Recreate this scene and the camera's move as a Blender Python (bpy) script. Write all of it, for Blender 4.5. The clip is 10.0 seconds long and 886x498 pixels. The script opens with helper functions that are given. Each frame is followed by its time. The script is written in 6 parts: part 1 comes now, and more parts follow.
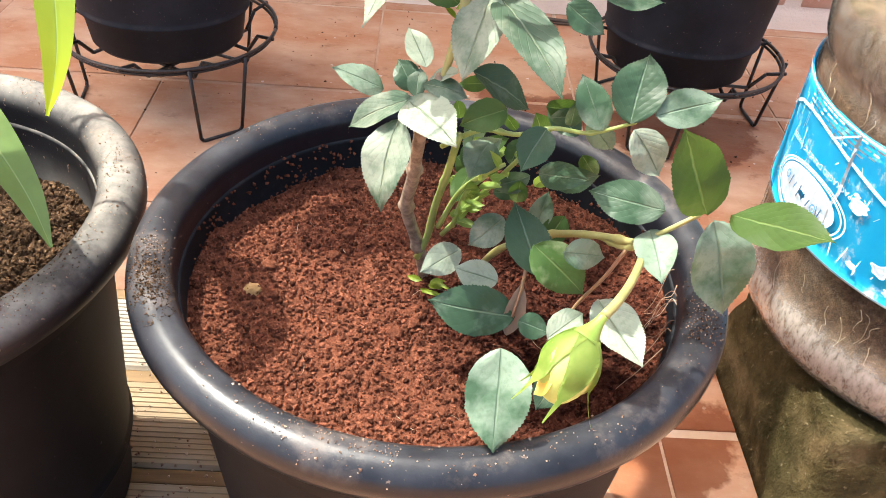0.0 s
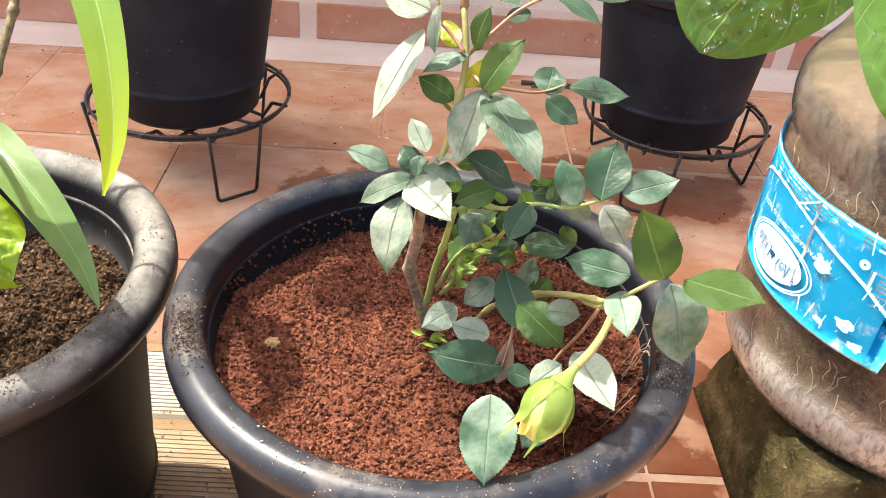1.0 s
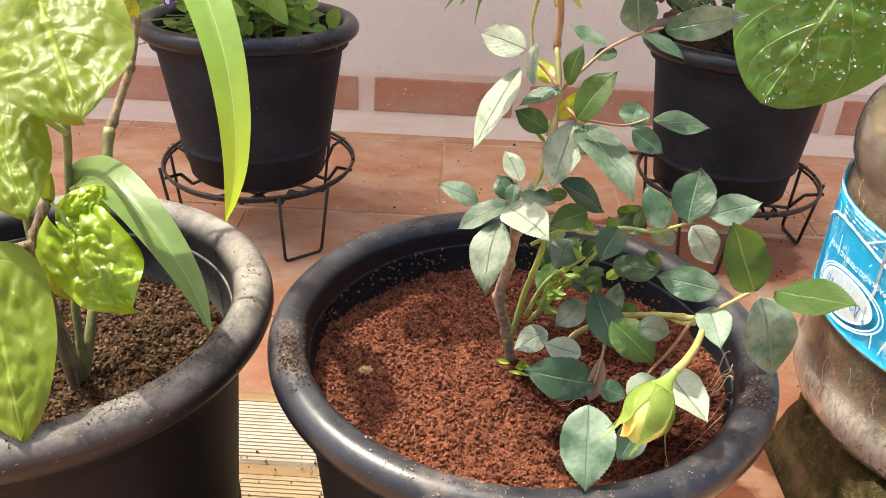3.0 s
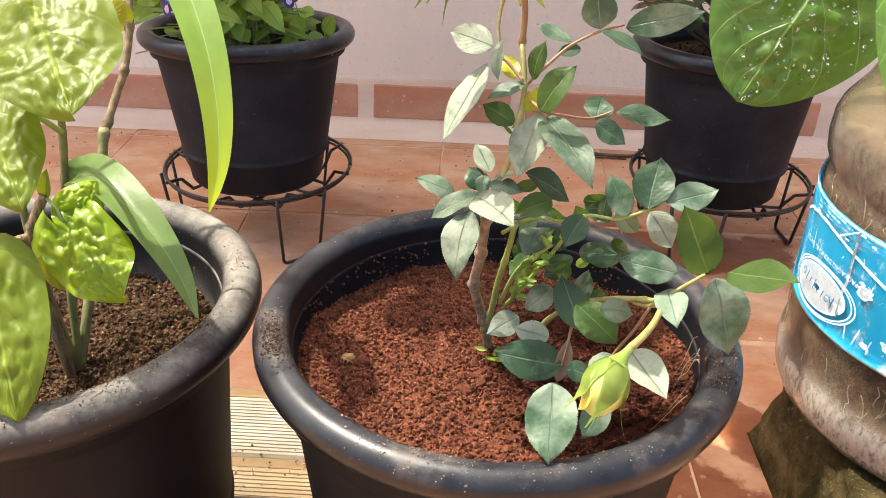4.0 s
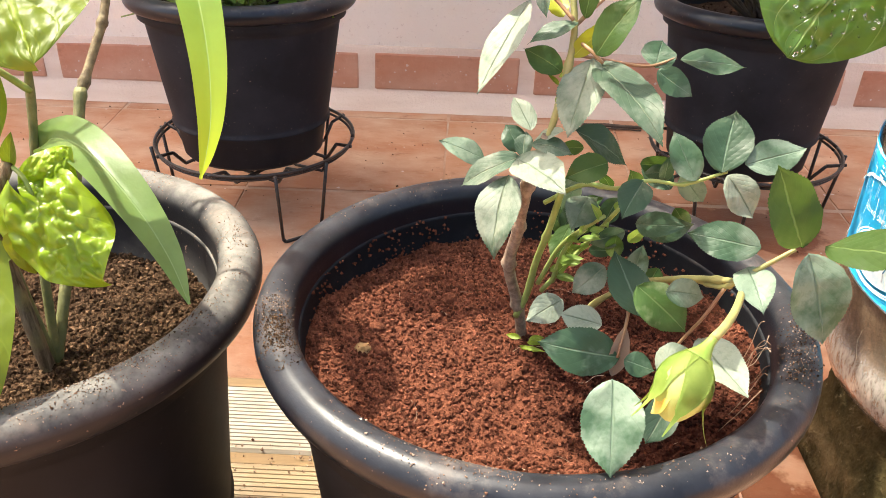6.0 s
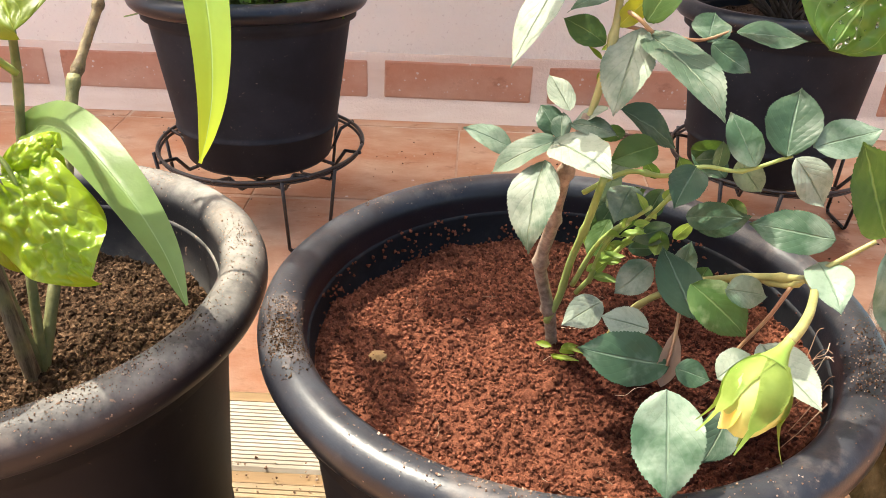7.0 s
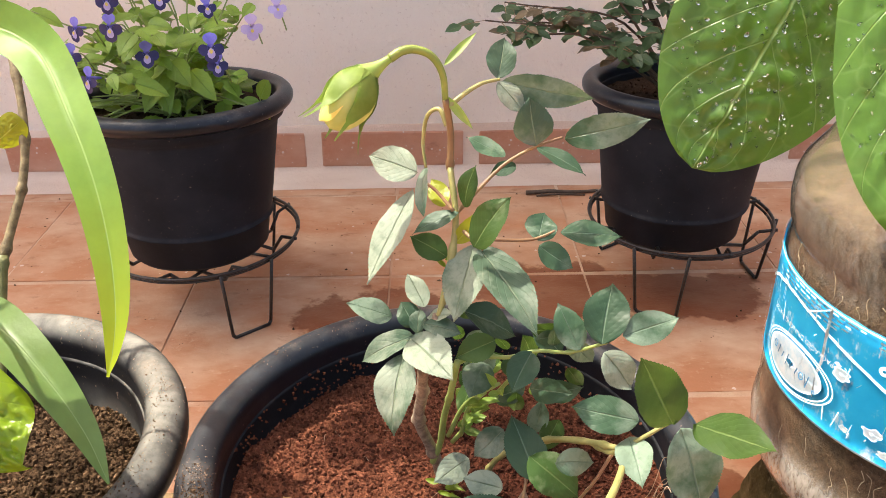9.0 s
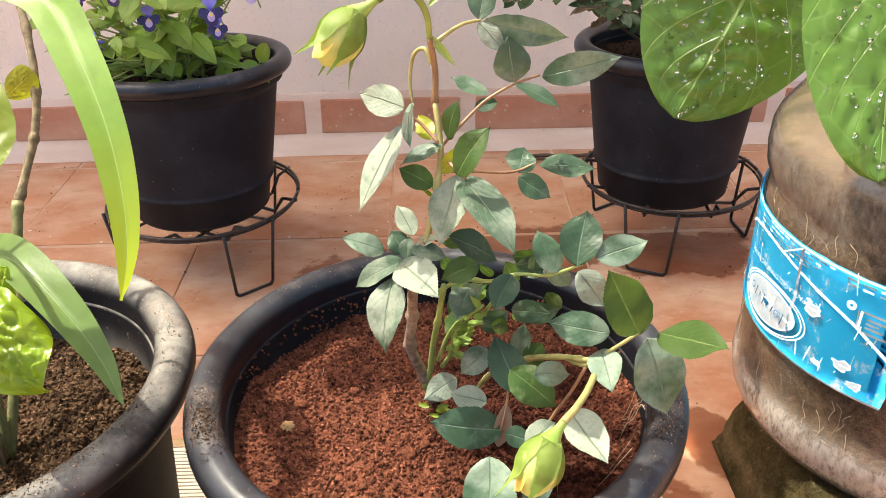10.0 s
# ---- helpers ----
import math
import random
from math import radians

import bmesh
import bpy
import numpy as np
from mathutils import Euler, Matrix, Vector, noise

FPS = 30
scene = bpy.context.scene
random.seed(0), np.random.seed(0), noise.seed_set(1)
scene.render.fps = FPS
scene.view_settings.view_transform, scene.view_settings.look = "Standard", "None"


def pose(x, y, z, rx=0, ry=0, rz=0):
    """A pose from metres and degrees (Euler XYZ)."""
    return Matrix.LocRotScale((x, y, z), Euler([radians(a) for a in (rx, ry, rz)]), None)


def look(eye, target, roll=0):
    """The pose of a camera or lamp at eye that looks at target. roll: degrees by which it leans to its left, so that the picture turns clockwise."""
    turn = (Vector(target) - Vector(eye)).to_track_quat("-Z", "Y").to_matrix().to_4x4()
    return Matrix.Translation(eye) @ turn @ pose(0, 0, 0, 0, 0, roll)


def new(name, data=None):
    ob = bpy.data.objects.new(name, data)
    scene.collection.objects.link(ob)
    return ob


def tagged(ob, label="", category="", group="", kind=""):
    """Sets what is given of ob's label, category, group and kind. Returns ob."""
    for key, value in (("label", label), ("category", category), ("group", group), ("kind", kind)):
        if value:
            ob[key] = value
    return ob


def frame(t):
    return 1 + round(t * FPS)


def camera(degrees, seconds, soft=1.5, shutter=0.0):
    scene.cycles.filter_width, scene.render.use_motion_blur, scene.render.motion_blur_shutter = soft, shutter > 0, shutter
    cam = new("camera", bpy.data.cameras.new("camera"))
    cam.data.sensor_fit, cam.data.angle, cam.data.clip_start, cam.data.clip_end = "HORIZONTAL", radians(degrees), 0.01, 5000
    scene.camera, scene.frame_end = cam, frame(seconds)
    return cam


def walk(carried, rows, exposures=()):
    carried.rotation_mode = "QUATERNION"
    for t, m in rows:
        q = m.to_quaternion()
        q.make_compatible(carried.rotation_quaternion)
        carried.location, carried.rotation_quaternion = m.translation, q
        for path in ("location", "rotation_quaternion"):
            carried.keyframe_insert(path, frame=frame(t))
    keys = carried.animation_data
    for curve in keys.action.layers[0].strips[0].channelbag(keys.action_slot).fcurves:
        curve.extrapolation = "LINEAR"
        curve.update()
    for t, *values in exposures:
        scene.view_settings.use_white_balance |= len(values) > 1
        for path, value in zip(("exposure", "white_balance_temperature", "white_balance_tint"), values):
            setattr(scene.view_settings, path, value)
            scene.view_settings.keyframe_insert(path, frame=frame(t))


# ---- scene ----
cam = camera(55.9, 10.0, soft=0.7)
METRES, EYE, TILT, LEAN, TURN = 0.487, 0.494, -39.0, -4.2, 0.0
ROWS = [
    (0.0, 0.0, 0.0, 0.0, 0.0, 0.0, -0.0),
    (0.5, -0.0124, -0.0653, -0.0066, 0.07, 1.84, -0.1),
    (1.0, 0.0075, -0.099, 0.0078, 0.44, 3.43, 0.14),
    (1.5, 0.0282, -0.1681, 0.0089, 1.37, 5.05, 0.24),
    (2.0, -0.0612, -0.165, -0.0165, 1.85, 6.55, 0.25),
    (3.5, -0.029, -0.1482, -0.0574, 3.52, 9.54, 0.14),
    (4.0, -0.0079, -0.1755, -0.0771, 3.73, 9.66, 0.34),
    (4.5, 0.0164, -0.1789, -0.059, 3.5, 9.12, 1.05),
    (5.0, -0.0019, -0.1385, -0.0478, 3.06, 8.49, 1.3),
    (5.5, -0.0261, -0.0992, -0.0491, 3.26, 7.99, 1.06),
    (7.0, -0.0692, 0.0218, -0.0683, 3.84, 9.49, 0.5),
    (7.5, -0.0426, 0.0151, -0.0336, 3.5, 10.22, 1.55),
    (8.0, -0.021, -0.0504, 0.0204, 3.24, 10.9, 2.71),
    (8.5, 0.0019, -0.0958, 0.0338, 2.65, 11.02, 3.72),
    (9.0, 0.0279, -0.1064, 0.054, 2.36, 10.34, 4.35),
    (9.5, 0.033, -0.1389, 0.0158, 2.3, 9.49, 4.68),
    (10.0, 0.0404, -0.1545, 0.0001, 2.61, 8.81, 4.8),
]
walk(cam, [(t, pose(0, 0, EYE, TILT, LEAN, TURN) @ pose(METRES * x, METRES * y, METRES * z, 90 + pitch, roll, yaw)) for t, x, y, z, yaw, pitch, roll in ROWS],
     exposures=[(0.0, 1.72, 6450, 5), (1.0, 1.72, 6500, 5), (1.5, 1.45, 6900, 5), (2.0, 1.46, 6900, 5), (3.5, 1.42, 6900, 5), (4.5, 1.42, 6900, 5), (5.5, 1.58, 6900, 5), (7.0, 1.64, 6900, 5), (8.0, 1.54, 6900, 5), (8.5, 1.37, 6900, 5), (9.0, 1.35, 6900, 5), (9.5, 1.35, 6900, 5), (10.0, 1.46, 6900, 5)])

# ---- light ----
SUN_FROM = Vector((-0.395, 0.255, 0.883))      # towards the sun: behind the wall, high
world = bpy.data.worlds.new("sky")
scene.world = world
world.use_nodes = True
wn = world.node_tree.nodes
sky = wn.new("ShaderNodeTexSky")
sky.sky_type = 'NISHITA'
sky.sun_disc = False
sky.sun_elevation = math.asin(SUN_FROM.normalized().z)
sky.air_density, sky.dust_density, sky.ozone_density = 0.6, 5.0, 0.0
sky.sun_rotation = math.atan2(SUN_FROM.x, SUN_FROM.y)
wn["Background"].inputs["Strength"].default_value = 0.195
world.node_tree.links.new(sky.outputs[0], wn["Background"].inputs["Color"])
sun = new("sun", bpy.data.lights.new("sun", 'SUN'))
sun.data.energy, sun.data.angle, sun.data.color = 3.5, radians(0.55), (1.0, 0.94, 0.85)
sun.matrix_world = look(SUN_FROM * 6, (0, 0, 0))

# ---- building helpers ----
def rnd(a, b):
    return random.uniform(a, b)


def mesh_of(bm, mat, smooth=True):
    me = bpy.data.meshes.new("mesh")
    bm.normal_update()
    bm.to_mesh(me)
    bm.free()
    me.materials.append(mat)
    if smooth:
        me.shade_smooth()
    return me


def part(name, bm, mat, parent=None, label="", smooth=True):
    """One mesh object, a child of parent if there is one."""
    ob = new(name, bm if isinstance(bm, bpy.types.Mesh) else mesh_of(bm, mat, smooth))
    if parent is not None:
        ob.parent = parent
    if label:
        ob["label"] = label
    return ob


def thing(name, label, category, at=None, group="", kind=""):
    ob = tagged(new(name), label, category, group, kind)
    ob.empty_display_size = 0.02
    if at is not None:
        ob.matrix_basis = at
    return ob


def lathe(profile, n=64, wobble=0.0, bm=None):
    """Turns a profile of (radius, height) round z."""
    bm = bm or bmesh.new()
    rings = []
    for r, z in profile:
        if r < 1e-6:
            rings.append([bm.verts.new((0, 0, z))])
            continue
        ring = []
        for i in range(n):
            a = 2 * math.pi * i / n
            k = r * (1 + wobble * noise.noise((math.cos(a) * 1.3, math.sin(a) * 1.3, z * 6)))
            ring.append(bm.verts.new((k * math.cos(a), k * math.sin(a), z)))
        rings.append(ring)
    for a, b in zip(rings, rings[1:]):
        if len(a) == 1 and len(b) == 1:
            continue
        for i in range(n):
            j = (i + 1) % n
            if len(a) == 1:
                bm.faces.new((a[0], b[i], b[j]))
            elif len(b) == 1:
                bm.faces.new((a[j], a[i], b[0]))
            else:
                bm.faces.new((a[j], a[i], b[i], b[j]))
    bmesh.ops.recalc_face_normals(bm, faces=bm.faces)
    return bm


def smooth_path(points, steps=6):
    """Points of a Catmull-Rom curve through the given ones."""
    p = [Vector(q) for q in points]
    if len(p) < 3:
        return [p[0].lerp(p[-1], i / steps) for i in range(steps + 1)]
    p = [2 * p[0] - p[1]] + p + [2 * p[-1] - p[-2]]
    out = []
    for i in range(1, len(p) - 2):
        a, b, c, d = p[i - 1:i + 3]
        for s in range(steps):
            t = s / steps
            out.append(0.5 * (2 * b + (c - a) * t + (2 * a - 5 * b + 4 * c - d) * t * t + (3 * b - a - 3 * c + d) * t ** 3))
    return out + [p[-2]]


def tube(points, r0, r1=None, n=8, steps=6, bm=None, rough=0.0, knots=()):
    """A round rod along a smooth curve, from radius r0 to r1; knots: places (0..1) where it swells."""
    bm = bm or bmesh.new()
    r1 = r0 if r1 is None else r1
    p = smooth_path(points, steps)
    side = None
    rings = []
    for i, q in enumerate(p):
        d = (p[min(i + 1, len(p) - 1)] - p[max(i - 1, 0)]).normalized()
        side = (side - d * side.dot(d)).normalized() if side else d.orthogonal().normalized()
        up = d.cross(side)
        t = i / (len(p) - 1)
        r = r0 + (r1 - r0) * t
        for k in knots:
            r *= 1 + 0.45 * math.exp(-((t - k) / 0.016) ** 2)
        ring = []
        for j in range(n):
            a = 2 * math.pi * j / n
            rr = r * (1 + rough * noise.noise((q * 90) + Vector((j * 3.1, 0, 0))))
            ring.append(bm.verts.new(q + (side * math.cos(a) + up * math.sin(a)) * rr))
        rings.append(ring)
    for a, b in zip(rings, rings[1:]):
        for i in range(n):
            bm.faces.new((a[i], a[(i + 1) % n], b[(i + 1) % n], b[i]))
    bm.faces.new(rings[0][::-1])
    bm.faces.new(rings[-1])
    return bm


def box(bm, x0, x1, y0, y1, z0, z1, bevel=0.0, jitter=0.0):
    v = bmesh.ops.create_cube(bm, size=1, matrix=Matrix.LocRotScale(
        ((x0 + x1) / 2, (y0 + y1) / 2, (z0 + z1) / 2), None, (x1 - x0, y1 - y0, z1 - z0)))["verts"]
    for q in v:
        q.co += Vector((rnd(-jitter, jitter), rnd(-jitter, jitter), rnd(-jitter, jitter)))
    if bevel:
        bmesh.ops.bevel(bm, geom=list({e for q in v for e in q.link_edges}), offset=bevel, segments=2, affect='EDGES', profile=0.6)
    return bm

# ---- materials ----
def material(name, build, rough=0.6, metal=0.0, bump=0.0, bump_scale=80.0, spec=0.5):
    """build(nodes, links, colour socket setter) gives the colour; a bump of fine noise on top."""
    m = bpy.data.materials.new(name)
    m.use_nodes = True
    n, l = m.node_tree.nodes, m.node_tree.links
    b = n["Principled BSDF"]
    b.inputs["Roughness"].default_value, b.inputs["Metallic"].default_value = rough, metal
    b.inputs["Specular IOR Level"].default_value = spec
    build(n, l, b)
    if bump and not b.inputs["Normal"].is_linked:
        h = noise_node(n, l, bump_scale, 6.0, 0.65)
        add_bump(n, l, b, h.outputs["Fac"], bump)
    return m


def coords(n, space="Object"):
    for x in n:
        if x.type == 'TEX_COORD':
            return x.outputs[space]
    return n.new("ShaderNodeTexCoord").outputs[space]


def noise_node(n, l, scale, detail=4.0, rough=0.55, space="Object", stretch=None):
    t = n.new("ShaderNodeTexNoise")
    t.inputs["Scale"].default_value, t.inputs["Detail"].default_value, t.inputs["Roughness"].default_value = scale, detail, rough
    src = coords(n, space)
    if stretch:
        mp = n.new("ShaderNodeMapping")
        mp.inputs["Scale"].default_value = stretch
        l.new(src, mp.inputs["Vector"])
        src = mp.outputs[0]
    l.new(src, t.inputs["Vector"])
    return t


def ramp(n, l, fac, stops):
    r = n.new("ShaderNodeValToRGB")
    e = r.color_ramp.elements
    while len(e) < len(stops):
        e.new(0.5)
    for q, (at, col) in zip(e, stops):
        q.position = at
        q.color = (*col, 1) if len(col) == 3 else col
    l.new(fac, r.inputs["Fac"])
    return r.outputs["Color"]


def grey(n, l, fac, a, b):
    """Maps fac from a..b to 0..1, clamped."""
    m = n.new("ShaderNodeMapRange")
    m.inputs["From Min"].default_value, m.inputs["From Max"].default_value = a, b
    l.new(fac, m.inputs["Value"])
    return m.outputs[0]


def mix(n, l, fac, a, b, blend='MIX'):
    m = n.new("ShaderNodeMix")
    m.data_type, m.blend_type = 'RGBA', blend
    if isinstance(fac, (int, float)):
        m.inputs[0].default_value = fac
    else:
        l.new(fac, m.inputs[0])
    for s, v in ((m.inputs[6], a), (m.inputs[7], b)):
        if isinstance(v, tuple):
            s.default_value = (*v, 1)
        else:
            l.new(v, s)
    return m.outputs[2]


def add_bump(n, l, b, height, strength, distance=0.002):
    q = n.new("ShaderNodeBump")
    q.inputs["Strength"].default_value, q.inputs["Distance"].default_value = strength, distance
    if b.inputs["Normal"].is_linked:
        l.new(b.inputs["Normal"].links[0].from_socket, q.inputs["Normal"])
    l.new(height, q.inputs["Height"])
    l.new(q.outputs[0], b.inputs["Normal"])


def b_plastic(dust_col, dust, base, film_col, film_amt, rough=0.20):
    """Scuffed black plastic; fine dust lies on the faces that look up."""
    def build(n, l, b):
        big = noise_node(n, l, 14, 5, 0.6)
        mid = noise_node(n, l, 45, 5, 0.65)
        fine = noise_node(n, l, 700, 4, 0.7)
        spots = noise_node(n, l, 330, 2, 0.5)
        col = mix(n, l, grey(n, l, big.outputs["Fac"], 0.42, 0.75), base, tuple(c * 1.8 + 0.003 for c in base))
        g = n.new("ShaderNodeNewGeometry")
        sep = n.new("ShaderNodeSeparateXYZ")
        l.new(g.outputs["Normal"], sep.inputs[0])
        f = n.new("ShaderNodeMath"); f.operation = 'MULTIPLY'
        l.new(grey(n, l, sep.outputs["Z"], 0.15, 0.95), f.inputs[0])
        k = n.new("ShaderNodeMath"); k.operation = 'MULTIPLY_ADD'
        k.inputs[1].default_value, k.inputs[2].default_value = film_amt * 1.2, film_amt * 0.25
        l.new(grey(n, l, mid.outputs["Fac"], 0.35, 0.70), k.inputs[0])
        l.new(k.outputs[0], f.inputs[1])
        col = mix(n, l, f.outputs[0], col, film_col)
        smear = noise_node(n, l, 26, 7, 0.72)
        sm = n.new("ShaderNodeMath"); sm.operation = 'MULTIPLY'
        l.new(grey(n, l, smear.outputs["Fac"], 0.53, 0.66), sm.inputs[0])
        l.new(grey(n, l, sep.outputs["Z"], 0.0, 2.2), sm.inputs[1])
        col = mix(n, l, sm.outputs[0], col, tuple(c * 0.9 + 0.03 for c in dust_col))
        sp = grey(n, l, spots.outputs["Fac"], 0.70 - dust, 0.76 - dust)
        col = mix(n, l, sp, col, dust_col)
        l.new(col, b.inputs["Base Color"])
        rg = n.new("ShaderNodeMath"); rg.operation = 'MULTIPLY_ADD'
        rg.inputs[1].default_value, rg.inputs[2].default_value = 0.45, rough
        l.new(f.outputs[0], rg.inputs[0])
        mm = n.new("ShaderNodeMath"); mm.operation = 'MULTIPLY_ADD'
        mm.inputs[1].default_value = 0.35
        l.new(sm.outputs[0], mm.inputs[0]); l.new(rg.outputs[0], mm.inputs[2]); l.new(mm.outputs[0], b.inputs["Roughness"])
        add_bump(n, l, b, fine.outputs["Fac"], 0.08, 0.001)
        add_bump(n, l, b, mid.outputs["Fac"], 0.10, 0.002)
    return build


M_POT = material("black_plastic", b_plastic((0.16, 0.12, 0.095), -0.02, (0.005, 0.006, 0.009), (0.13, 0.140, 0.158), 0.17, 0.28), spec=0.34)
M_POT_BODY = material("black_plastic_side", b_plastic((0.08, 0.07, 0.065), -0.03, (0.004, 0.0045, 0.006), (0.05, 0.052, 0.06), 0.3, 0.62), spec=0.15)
M_POT_FAR_RIM = material("scuffed_black_rim", b_plastic((0.16, 0.14, 0.125), 0.0, (0.007, 0.009, 0.014), (0.10, 0.12, 0.155), 0.18, 0.28), spec=0.35)
M_POT_DUSTY = material("dusty_black_plastic", b_plastic((0.20, 0.14, 0.10), 0.02, (0.008, 0.008, 0.010), (0.24, 0.225, 0.20), 0.75, 0.46), spec=0.28)
M_POT_FAR = material("black_plastic_matt", b_plastic((0.15, 0.135, 0.12), -0.01, (0.012, 0.0145, 0.020), (0.07, 0.072, 0.08), 0.5, 0.55), spec=0.12)


def b_wall(n, l, b):
    big = noise_node(n, l, 3.0, 4, 0.6)
    grain = noise_node(n, l, 160, 4, 0.6)
    trowel = noise_node(n, l, 95, 5, 0.65)
    col = ramp(n, l, big.outputs["Fac"], [(0.3, (0.84, 0.745, 0.635)), (0.7, (0.89, 0.81, 0.71))])
    col = mix(n, l, grey(n, l, grain.outputs["Fac"], 0.60, 0.75), col, (0.68, 0.57, 0.48))
    l.new(col, b.inputs["Base Color"])
    add_bump(n, l, b, trowel.outputs["Fac"], 0.50, 0.0045)
    add_bump(n, l, b, grain.outputs["Fac"], 0.35, 0.002)


M_WALL = material("painted_plaster", b_wall, rough=0.85)


def b_terracotta(base_a, base_b, haze, spatter=0.0, darkened=(), dots=44):
    def build(n, l, b):
        info = n.new("ShaderNodeObjectInfo")
        big = noise_node(n, l, 7, 5, 0.6, stretch=(0.6, 1.3, 1))
        streak = noise_node(n, l, 11, 6, 0.6, stretch=(0.7, 1.25, 1))
        fine = noise_node(n, l, 260, 4, 0.6)
        col = mix(n, l, info.outputs["Random"], base_a, base_b)
        col = mix(n, l, grey(n, l, big.outputs["Fac"], 0.35, 0.7), col, tuple(c * 0.74 for c in base_a))
        col = mix(n, l, grey(n, l, streak.outputs["Fac"], 0.40, 0.68), col, haze)
        dirt = noise_node(n, l, 34, 8, 0.72, stretch=(0.7, 1.2, 1))
        col = mix(n, l, grey(n, l, dirt.outputs["Fac"], 0.57, 0.82), col, tuple(c * 0.52 for c in base_b))
        pale = noise_node(n, l, 90, 6, 0.7)
        col = mix(n, l, grey(n, l, pale.outputs["Fac"], 0.58, 0.80), col, haze)
        spots = n.new("ShaderNodeTexVoronoi")
        spots.inputs["Scale"].default_value = dots
        l.new(coords(n), spots.inputs["Vector"])
        sel = noise_node(n, l, 46, 3, 0.6)
        dot = n.new("ShaderNodeMath"); dot.operation = 'LESS_THAN'
        l.new(spots.outputs["Distance"], dot.inputs[0])
        size = n.new("ShaderNodeMath"); size.operation = 'MULTIPLY_ADD'
        size.inputs[1].default_value, size.inputs[2].default_value = 0.9, -0.42 + spatter
        l.new(sel.outputs["Fac"], size.inputs[0]); l.new(size.outputs[0], dot.inputs[1])
        col = mix(n, l, dot.outputs[0], col, (0.62, 0.50, 0.43))
        wet = None
        if darkened:
            geo = n.new("ShaderNodeNewGeometry")
            edge = noise_node(n, l, 16, 5, 0.6)
            l.new(geo.outputs["Position"], edge.inputs["Vector"])
            for x, y, rx, ry in darkened:
                mp = n.new("ShaderNodeMapping")
                mp.inputs["Location"].default_value = (-x / rx, -y / ry, 0)
                mp.inputs["Scale"].default_value = (1 / rx, 1 / ry, 0)
                l.new(geo.outputs["Position"], mp.inputs["Vector"])
                far = n.new("ShaderNodeVectorMath"); far.operation = 'LENGTH'
                l.new(mp.outputs[0], far.inputs[0])
                reach = n.new("ShaderNodeMath"); reach.operation = 'MULTIPLY_ADD'; reach.inputs[1].default_value = 1.7
                l.new(edge.outputs["Fac"], reach.inputs[0]); l.new(far.outputs["Value"], reach.inputs[2])
                spot = grey(n, l, reach.outputs[0], 1.86, 1.74)
                if wet is not None:
                    mxx = n.new("ShaderNodeMath"); mxx.operation = 'MAXIMUM'
                    l.new(wet, mxx.inputs[0]); l.new(spot, mxx.inputs[1])
                    spot = mxx.outputs[0]
                wet = spot
            col = mix(n, l, wet, col, mix(n, l, 1.0, col, (0.50, 0.36, 0.30), 'MULTIPLY'))
        l.new(col, b.inputs["Base Color"])
        rg = grey(n, l, streak.outputs["Fac"], 0.2, 0.9)
        mm = n.new("ShaderNodeMath"); mm.operation = 'MULTIPLY_ADD'
        mm.inputs[1].default_value, mm.inputs[2].default_value = 0.30, 0.52
        l.new(rg, mm.inputs[0])
        rough = mm.outputs[0]
        if wet is not None:
            dry = n.new("ShaderNodeMix")
            dry.data_type = 'FLOAT'
            l.new(wet, dry.inputs[0]); l.new(rough, dry.inputs[2]); dry.inputs[3].default_value = 0.30
            rough = dry.outputs[0]
        l.new(rough, b.inputs["Roughness"])
        add_bump(n, l, b, fine.outputs["Fac"], 0.25, 0.0015)
        add_bump(n, l, b, big.outputs["Fac"], 0.4, 0.006)
    return build


# damp spots on the tiles; the last one darkens the strip beside the pot
DAMP_AND_DARK = ((0.315, 0.848, 0.105, 0.065), (0.150, 0.860, 0.095, 0.080), (-0.055, 0.815, 0.095, 0.060), (0.262, 0.505, 0.030, 0.050), (0.195, 0.405, 0.060, 0.085))
M_TILE = material("terracotta_floor_tile", b_terracotta((0.53, 0.265, 0.145), (0.43, 0.185, 0.10), (0.58, 0.385, 0.265), 0.0, DAMP_AND_DARK), spec=0.12)
M_BRICK = material("skirting_brick", b_terracotta((0.56, 0.255, 0.155), (0.50, 0.215, 0.13), (0.62, 0.37, 0.26), 0.075, (), 105), spec=0.3)


def b_mortar(n, l, b):
    big = noise_node(n, l, 12, 5, 0.6)
    fine = noise_node(n, l, 190, 5, 0.65)
    col = ramp(n, l, big.outputs["Fac"], [(0.40, (0.45, 0.25, 0.15)), (0.66, (0.60, 0.43, 0.31))])
    l.new(col, b.inputs["Base Color"])
    add_bump(n, l, b, fine.outputs["Fac"], 0.5, 0.003)


M_MORTAR = material("mortar", b_mortar, rough=0.85)


